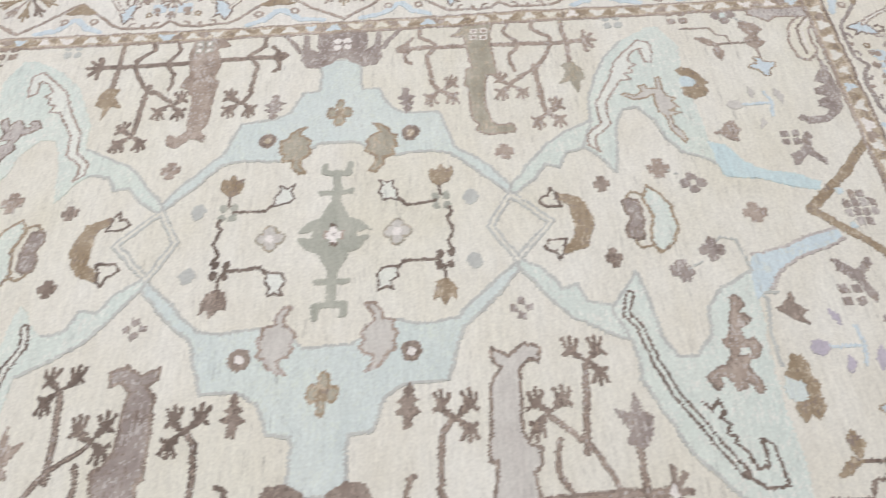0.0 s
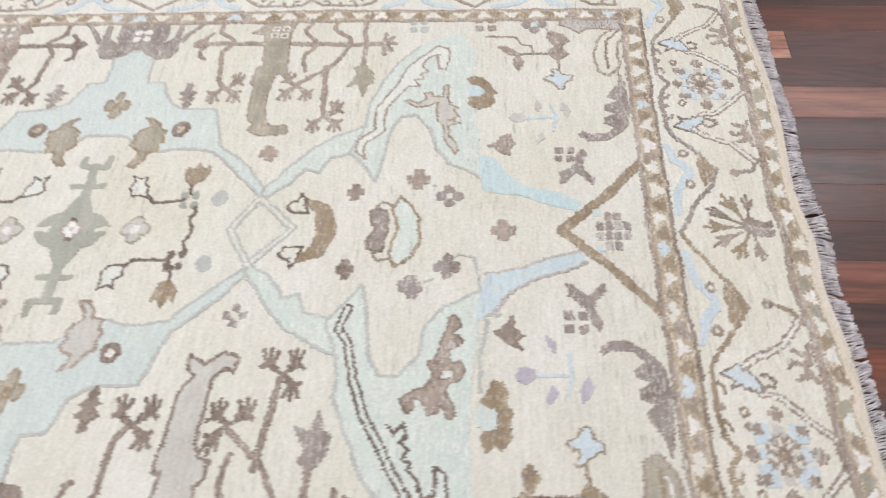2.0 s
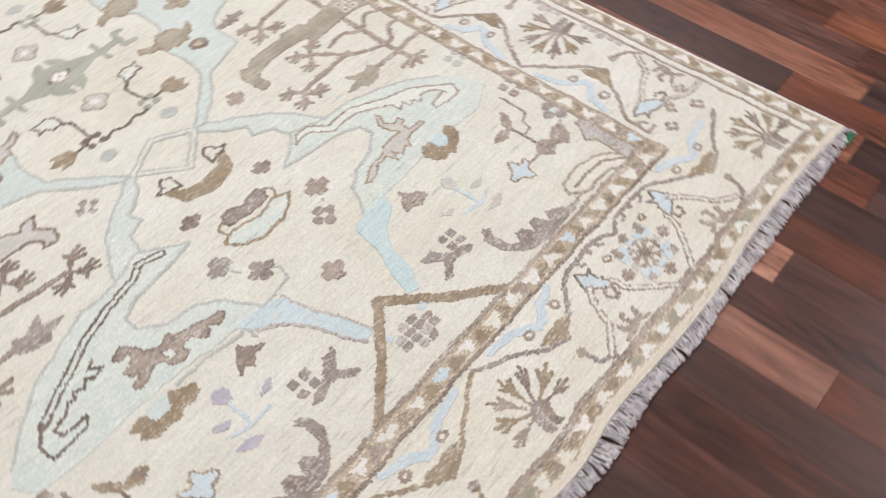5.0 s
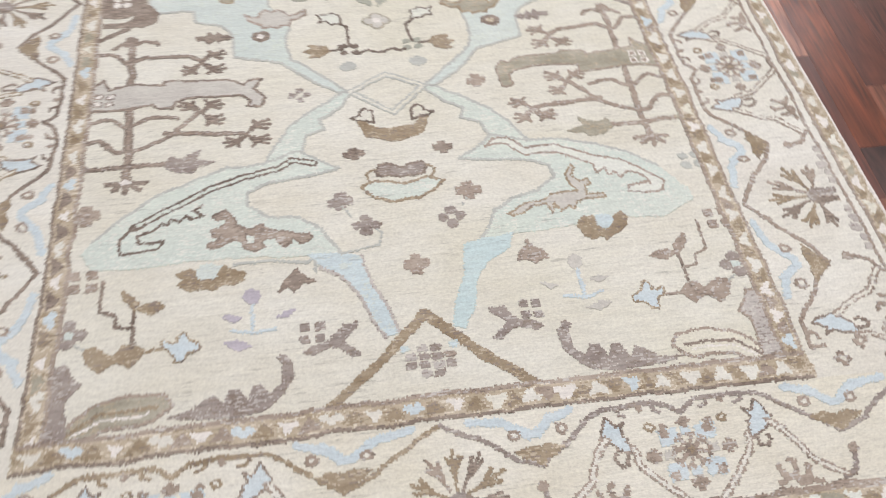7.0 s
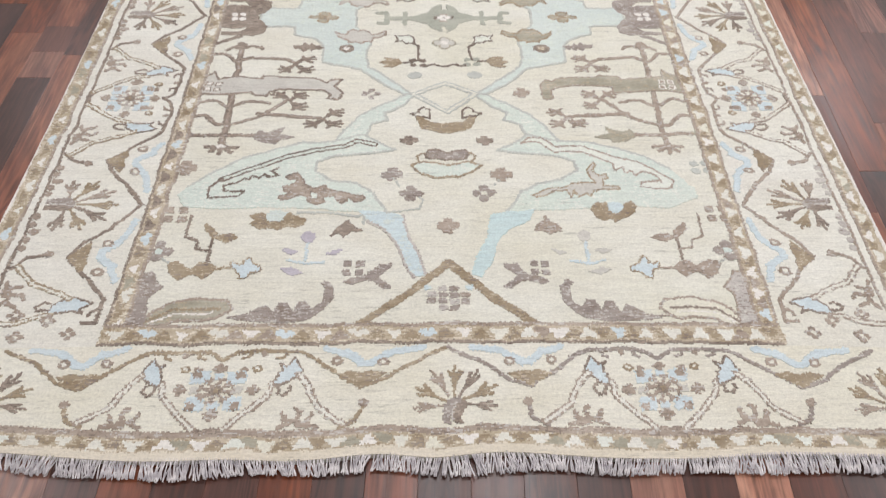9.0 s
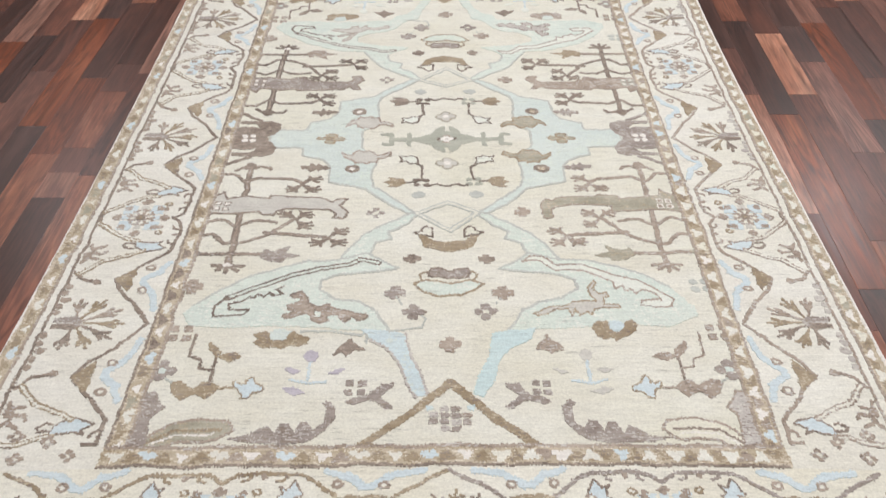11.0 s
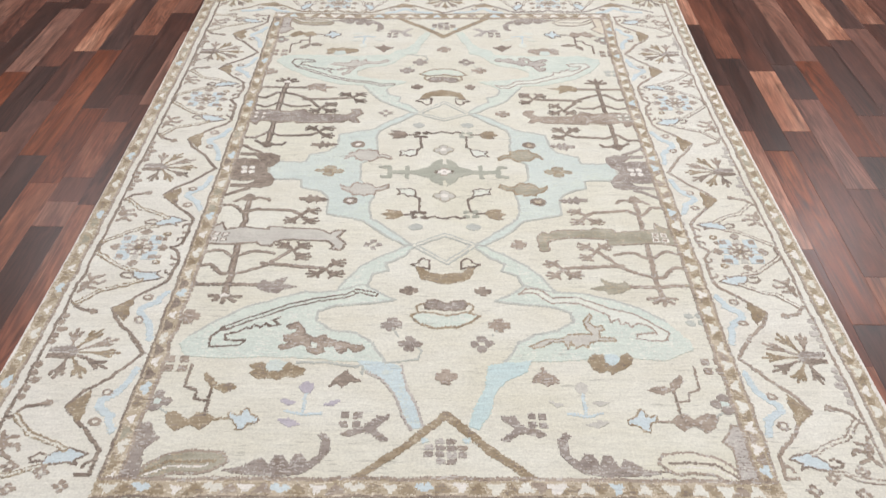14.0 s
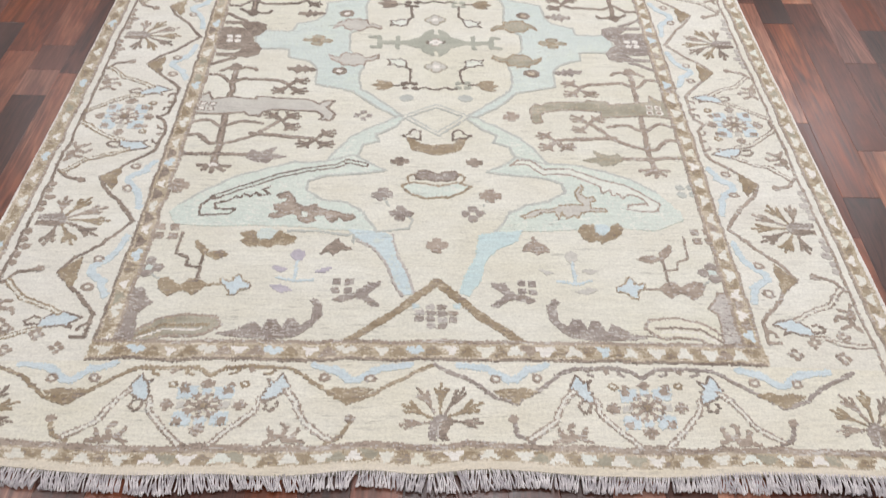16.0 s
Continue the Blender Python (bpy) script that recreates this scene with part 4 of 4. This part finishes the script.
for n in range(1, len(MOTIFS)):
    pick = order[starts[n] : starts[n + 1]]
    if len(pick):
        RANGES[n] = (slice(int(rows_of[pick].min()), int(rows_of[pick].max()) + 1), slice(int(cols_of[pick].min()), int(cols_of[pick].max()) + 1))
        knotted(n)


def tube(points, radius, sides=6):
    verts, faces = [], []
    for n, p in enumerate(points):
        a, b = Vector(points[max(n - 1, 0)]), Vector(points[min(n + 1, len(points) - 1)])
        along = (b - a).normalized()
        side = along.cross(Vector((0, 0, 1))).normalized()
        up = side.cross(along)
        r = radius[n] if isinstance(radius, (list, tuple)) else radius
        for k in range(sides):
            q = Vector(p) + r * (math.cos(k * math.tau / sides) * side + math.sin(k * math.tau / sides) * up)
            verts.append(tuple(q))
    for n in range(len(points) - 1):
        for k in range(sides):
            a, b = n * sides + k, n * sides + (k + 1) % sides
            faces.append((a, b, b + sides, a + sides))
    return verts, faces


def selvedge(su):
    """The overcast cord along a long side."""
    pts, radii = [], []
    for n in range(420):
        v = -HALF_V + 2 * HALF_V * n / 419
        x, y = lie(su * HALF_U, v)
        pts.append((x + su * 0.0005, y, 0.0052 + 0.0005 * math.sin(n * 0.37)))
        radii.append((0.0058 if su > 0 else 0.0045) + (0.0009 if n % 2 else 0.0))
    verts, faces = tube(pts, radii, 8)
    mesh_of("selvedge_cord", verts, faces, rug, [WOOL["white"]], label="pale overcast edge cord")


for su in (-1, 1):
    selvedge(su)


def fringe(sv):
    """Hundreds of knotted cotton strands at one end, bent and bunched."""
    picks = random.Random(5 + sv)
    verts, faces = [], []
    n_tassels = 500 if sv > 0 else 420
    clumps = sorted(picks.uniform(-HALF_U, HALF_U) for _ in range(95))
    for n in range(n_tassels):
        u = -HALF_U + 2 * HALF_U * (n + picks.uniform(-0.25, 0.25) + 0.5) / n_tassels
        pull = min(clumps, key=lambda c: abs(c - u)) - u
        lean = 0.13 * math.sin(u * 9 + 2 * math.sin(u * 4)) + 0.1 * math.sin(u * 37 + 3 * math.sin(u * 11)) + picks.gauss(0, 0.1 if sv > 0 else 0.3)
        long = (0.034 if sv > 0 else 0.027) * (1 + 0.13 * math.sin(u * 11 + 1.0) + 0.1 * math.sin(u * 26)) * picks.uniform(0.9, 1.06)
        for strand in range(2 if sv > 0 else 3):
            x0, y0 = lie(u + picks.uniform(-0.0012, 0.0012), sv * HALF_V)
            bend = lean + picks.gauss(0, 0.11) + (0.22 * pull / long if sv > 0 else 0)
            curl = picks.gauss(0, 0.32 if sv > 0 else 0.9)
            rise = picks.uniform(0, 0.016) if sv < 0 else 0.0
            pts, radii = [], []
            for k in range(5):
                s = k / 4
                side = long * (bend * s + curl * s * s * 0.5)
                z = 0.0075 * (1 - s) + 0.0022 + picks.uniform(0.001, 0.0055) * s + (0.004 * math.sin(math.pi * s) if strand else 0.0015) + rise * s
                pts.append((x0 + side, y0 - sv * long * (s - 0.12) * (1 - 0.1 * abs(bend)), z))
                radii.append((0.0008, 0.0009, 0.0013, 0.0017, 0.0013)[k])
            v, f = tube(pts, radii, 5)
            k = len(verts)
            verts += v
            faces += [tuple(i + k for i in face) for face in f]
    # far strands take a whiter material: lightness in the colour offsets their shading
    mesh_of("fringe", verts, faces, rug, [COTTON if sv > 0 else WOOL["white"]], label="greyish white cotton fringe, matted and uneven", kind="stuff")


fringe(1)
fringe(-1)


def corner_tag():
    """A scrap of green tape at the rug's corner."""
    x, y = lie(0.905, 1.35)
    bm = bmesh.new()
    bmesh.ops.create_grid(bm, x_segments=6, y_segments=2, size=0.5)
    for v in bm.verts:
        v.co = Vector((x + v.co.x * 0.034, y - 0.006 + v.co.y * 0.012, 0.0115 + 0.003 * math.sin(v.co.x * 5)))
    bmesh.ops.solidify(bm, geom=bm.faces[:], thickness=0.0012)
    me = bpy.data.meshes.new("tape_scrap")
    bm.to_mesh(me)
    bm.free()
    me.materials.append(GREEN)
    tagged(new("tape_scrap", me), "small green plastic tie lying on the rug's fringe", "tie")


corner_tag()

# ---- floor boards: strips run along y, slightly askew to the rug ----
STRIP, SKEW, PHASE = 0.0894, 0.0255, 0.0659
# strip: boards whose ends can be told, as (far end, near end, tone, redness)
KNOWN = {
    18: ((2.0, 1.5, 0.75, 0.5), (1.5, 0.8, 0.4, 0.5)),
    17: ((1.6, 1.042, 0.86, 0.6), (1.042, 0.5, 0.33, 0.5)),
    16: ((1.605, 1.0, 0.3, 0.1), (1.0, 0.45, 0.6, 0.2)),
    15: ((2.0, 1.45, 0.62, 0.9), (1.45, 0.902, 0.93, 0.8), (0.902, 0.3, 0.33, 0.5)),
    14: ((1.5, 0.85, 0.5, 0.6), (0.85, 0.342, 0.22, 0.5), (0.342, -0.2, 0.5, 0.5)),
    13: ((1.9, 1.35, 0.6, 0.4), (1.35, 0.728, 0.76, 0.3), (0.728, 0.1, 0.58, 1.0)),
    12: ((1.9, 1.329, 0.74, 0.2), (1.329, 0.7, 0.28, 0.4), (0.7, 0.45, 0.25, 0.1), (0.45, -0.069, 0.6, 0.15), (-0.069, -0.6, 0.42, 0.6), (-0.6, -1.3, 0.5, 0.2)),
    11: ((1.3, 0.652, 0.28, 0.7), (0.652, 0.248, 0.93, 0.8), (0.248, -0.45, 0.47, 0.8), (-0.45, -1.35, 0.82, 0.7)),
    10: ((2.1, 1.532, 0.15, 0.4), (1.532, 0.75, 0.6, 0.6), (0.75, 0.134, 0.1, 0.5), (0.134, -0.62, 0.68, 1.0), (-0.62, -1.201, 0.13, 0.5), (-1.201, -1.9, 0.6, 0.8)),
    9: ((1.9, 1.04, 0.9, 0.6), (1.04, 0.55, 0.18, 0.4), (0.55, 0.25, 0.5, 0.3), (0.25, -0.339, 0.88, 0.6), (-0.339, -0.75, 0.42, 0.6), (-0.75, -1.4, 0.74, 0.7)),
}
KNOWN |= {
    -13: ((1.45, 1.157, 0.8, 0.4), (1.157, 0.488, 0.18, 0.6), (0.488, 0.313, 0.42, 0.4), (0.313, 0.0, 0.66, 0.6), (0.0, -0.12, 0.5, 0.4), (-0.12, -0.234, 0.7, 0.3), (-0.234, -1.2, 0.16, 0.6)),
    -14: ((1.5, 0.954, 0.8, 0.6), (0.954, 0.4, 0.26, 0.5), (0.4, -0.029, 0.58, 0.9), (-0.029, -0.438, 0.75, 0.7), (-0.438, -1.2, 0.26, 0.6)),
    -15: ((2.0, 1.52, 0.6, 0.6), (1.52, 0.829, 0.25, 0.1), (0.829, 0.118, 0.6, 1.0), (0.118, -0.6, 0.2, 0.1)),
    -16: ((2.0, 1.35, 0.55, 0.3), (1.35, 0.819, 0.93, 0.8), (0.819, 0.45, 0.4, 0.6), (0.45, -0.3, 0.58, 0.2)),
    -17: ((2.0, 1.252, 0.7, 0.4), (1.252, 0.7, 0.5, 0.5), (0.7, 0.255, 0.14, 0.5), (0.255, -0.3, 0.78, 0.4)),
    -18: ((1.2, 0.657, 0.78, 0.2), (0.657, 0.1, 0.58, 1.0)),
    -19: ((1.7, 1.265, 0.66, 0.2), (1.265, 0.6, 0.18, 0.6)),
    -20: ((1.5, 0.9, 0.5, 0.5), (0.9, 0.3, 0.24, 0.5)),
    -22: ((2.1, 1.687, 0.5, 0.5), (1.687, 1.2, 0.62, 0.2)),
}
KNOWN |= {
    7: ((2.1, 1.455, 0.9, 0.5), (-1.1, -1.9, 0.12, 0.7)), 6: ((-1.1, -1.9, 0.46, 0.9),), 5: ((-0.9, -1.412, 0.95, 0.6), (-1.412, -2.1, 0.42, 0.5)), 4: ((-1.1, -1.9, 0.16, 0.9),),
    3: ((-1.0, -1.578, 0.8, 0.4), (-1.578, -2.2, 0.55, 1.0)), 2: ((-1.1, -1.9, 0.1, 0.7),), 1: ((-1.1, -1.9, 0.28, 0.9),), 0: ((-1.1, -1.9, 0.36, 0.7),),
    -1: ((2.2, 1.464, 0.95, 0.6), (-1.1, -1.9, 0.14, 0.7)), -2: ((-1.1, -1.463, 0.6, 0.6), (-1.463, -2.0, 0.76, 0.6)), -3: ((-1.1, -1.9, 0.14, 0.6),), -4: ((-1.1, -1.9, 0.5, 1.0),), -5: ((-1.1, -1.9, 0.36, 0.5),),
    -8: ((2.2, 1.607, 0.76, 0.5), (1.607, 1.1, 0.58, 0.9)), -10: ((2.2, 1.53, 0.28, 0.4), (1.53, 1.0, 0.73, 0.6)),
}
BOARDS = {}


def board(k, y0, y1, tone, red):
    """One board with eased top edges, in its strip."""
    long = round((y1 - y0) * 50) / 50
    if long not in BOARDS:
        w, e, h = STRIP / 2 - 0.00015, 0.0005, 0.0085
        half = long / 2 - 0.0002
        verts = []
        for z, i in ((-h, 0.0), (-e * 0.6, 0.0), (0.0, e)):
            verts += [(-w + i, -half + i, z), (w - i, -half + i, z), (w - i, half - i, z), (-w + i, half - i, z)]
        faces = [(8, 9, 10, 11)]
        for ring_at in (0, 4):
            for n in range(4):
                m = (n + 1) % 4
                faces.append((ring_at + n, ring_at + m, ring_at + 4 + m, ring_at + 4 + n))
        me = bpy.data.meshes.new("board")
        me.from_pydata(verts, [], faces)
        me.materials.append(WOOD)
        BOARDS[long] = me
    ob = new("board", BOARDS[long])
    mid = (y0 + y1) / 2
    ob.matrix_world = pose(PHASE + STRIP * (k + 0.5) + SKEW * mid, mid, 0, 0, 0, -math.degrees(math.atan(SKEW))) @ Matrix.Diagonal((1, (y1 - y0) / long, 1, 1))
    ob.parent = floor
    ob["tone"], ob["red"] = tone, red


def lay_floor():
    picks, laid = random.Random(11), {}
    for k in range(-26, 29):
        near, stop = -2.6, 2.9
        known = sorted((lo, hi, tone, red) for hi, lo, tone, red in KNOWN.get(k, ()))
        y = near - picks.uniform(0, 0.5)
        while y < stop:
            ahead = [x for x in known if x[0] >= y - 1e-6]
            end = y + picks.choice((0.42, 0.56, 0.56, 0.74, 0.92))
            beside = [o[2] for o in laid.get(k - 1, ()) if o[0] < (y + end) / 2 < o[1]]
            tone = min(max(picks.choice((0.1, 0.18, 0.24, 0.3, 0.36, 0.44, 0.5, 0.58, 0.66, 0.74, 0.84)) + picks.uniform(-0.05, 0.05), 0.02), 0.9)
            red = picks.uniform(0.1, 0.95)
            if beside and abs(beside[0] - tone) < 0.16:
                tone = (tone + 0.37) % 0.9
            if ahead and ahead[0][0] - y < 1e-6:
                end, tone, red = ahead[0][1:]
            elif ahead and (end > ahead[0][0] - 0.12):
                end = ahead[0][0]
            board(k, y, end, tone, red)
            laid.setdefault(k, []).append((y, end, tone))
            y = end
    return laid


def lay_far_boards(laid):
    """The rest of the floor out to the walls, joined by tone."""
    picks = random.Random(12)
    turn = math.atan(SKEW)
    tones = (0.1, 0.25, 0.4, 0.55, 0.7, 0.85)
    sheets = {tone: ([], []) for tone in tones}
    west, east, south, north = -4.6, 5.0, -4.6, 5.0
    for k in range(-55, 58):
        runs = []
        if k in laid:
            runs = [(south, laid[k][0][0]), (laid[k][-1][1], north)]
        else:
            runs = [(south, north)]
        for y, stop in runs:
            while y < stop - 0.01:
                end = min(y + picks.choice((0.42, 0.56, 0.74, 0.92)), stop)
                mid = PHASE + STRIP * (k + 0.5) + SKEW * (y + end) / 2
                if west + 0.06 < mid < east - 0.06:
                    verts, faces = sheets[picks.choice(tones)]
                    n = len(verts)
                    w, half = STRIP / 2 - 0.00015, (end - y) / 2 - 0.0003
                    c, s = math.cos(turn), math.sin(turn)
                    px, py = mid * c - (y + end) / 2 * s, mid * s + (y + end) / 2 * c
                    for z in (-0.0085, 0.0):
                        verts += [(px - w, py - half, z), (px + w, py - half, z), (px + w, py + half, z), (px - w, py + half, z)]
                    faces += [(n + 4, n + 5, n + 6, n + 7)] + [(n + a, n + (a + 1) % 4, n + 4 + (a + 1) % 4, n + 4 + a) for a in range(4)]
                y = end
    for tone, (verts, faces) in sheets.items():
        ob = mesh_of("floor_boards", verts, faces, floor, [WOOD], label="dark reddish-brown floor boards", kind="stuff")
        ob.matrix_world = pose(0, 0, 0, 0, 0, -math.degrees(turn))
        ob["tone"], ob["red"] = tone, 0.6


lay_far_boards(lay_floor())
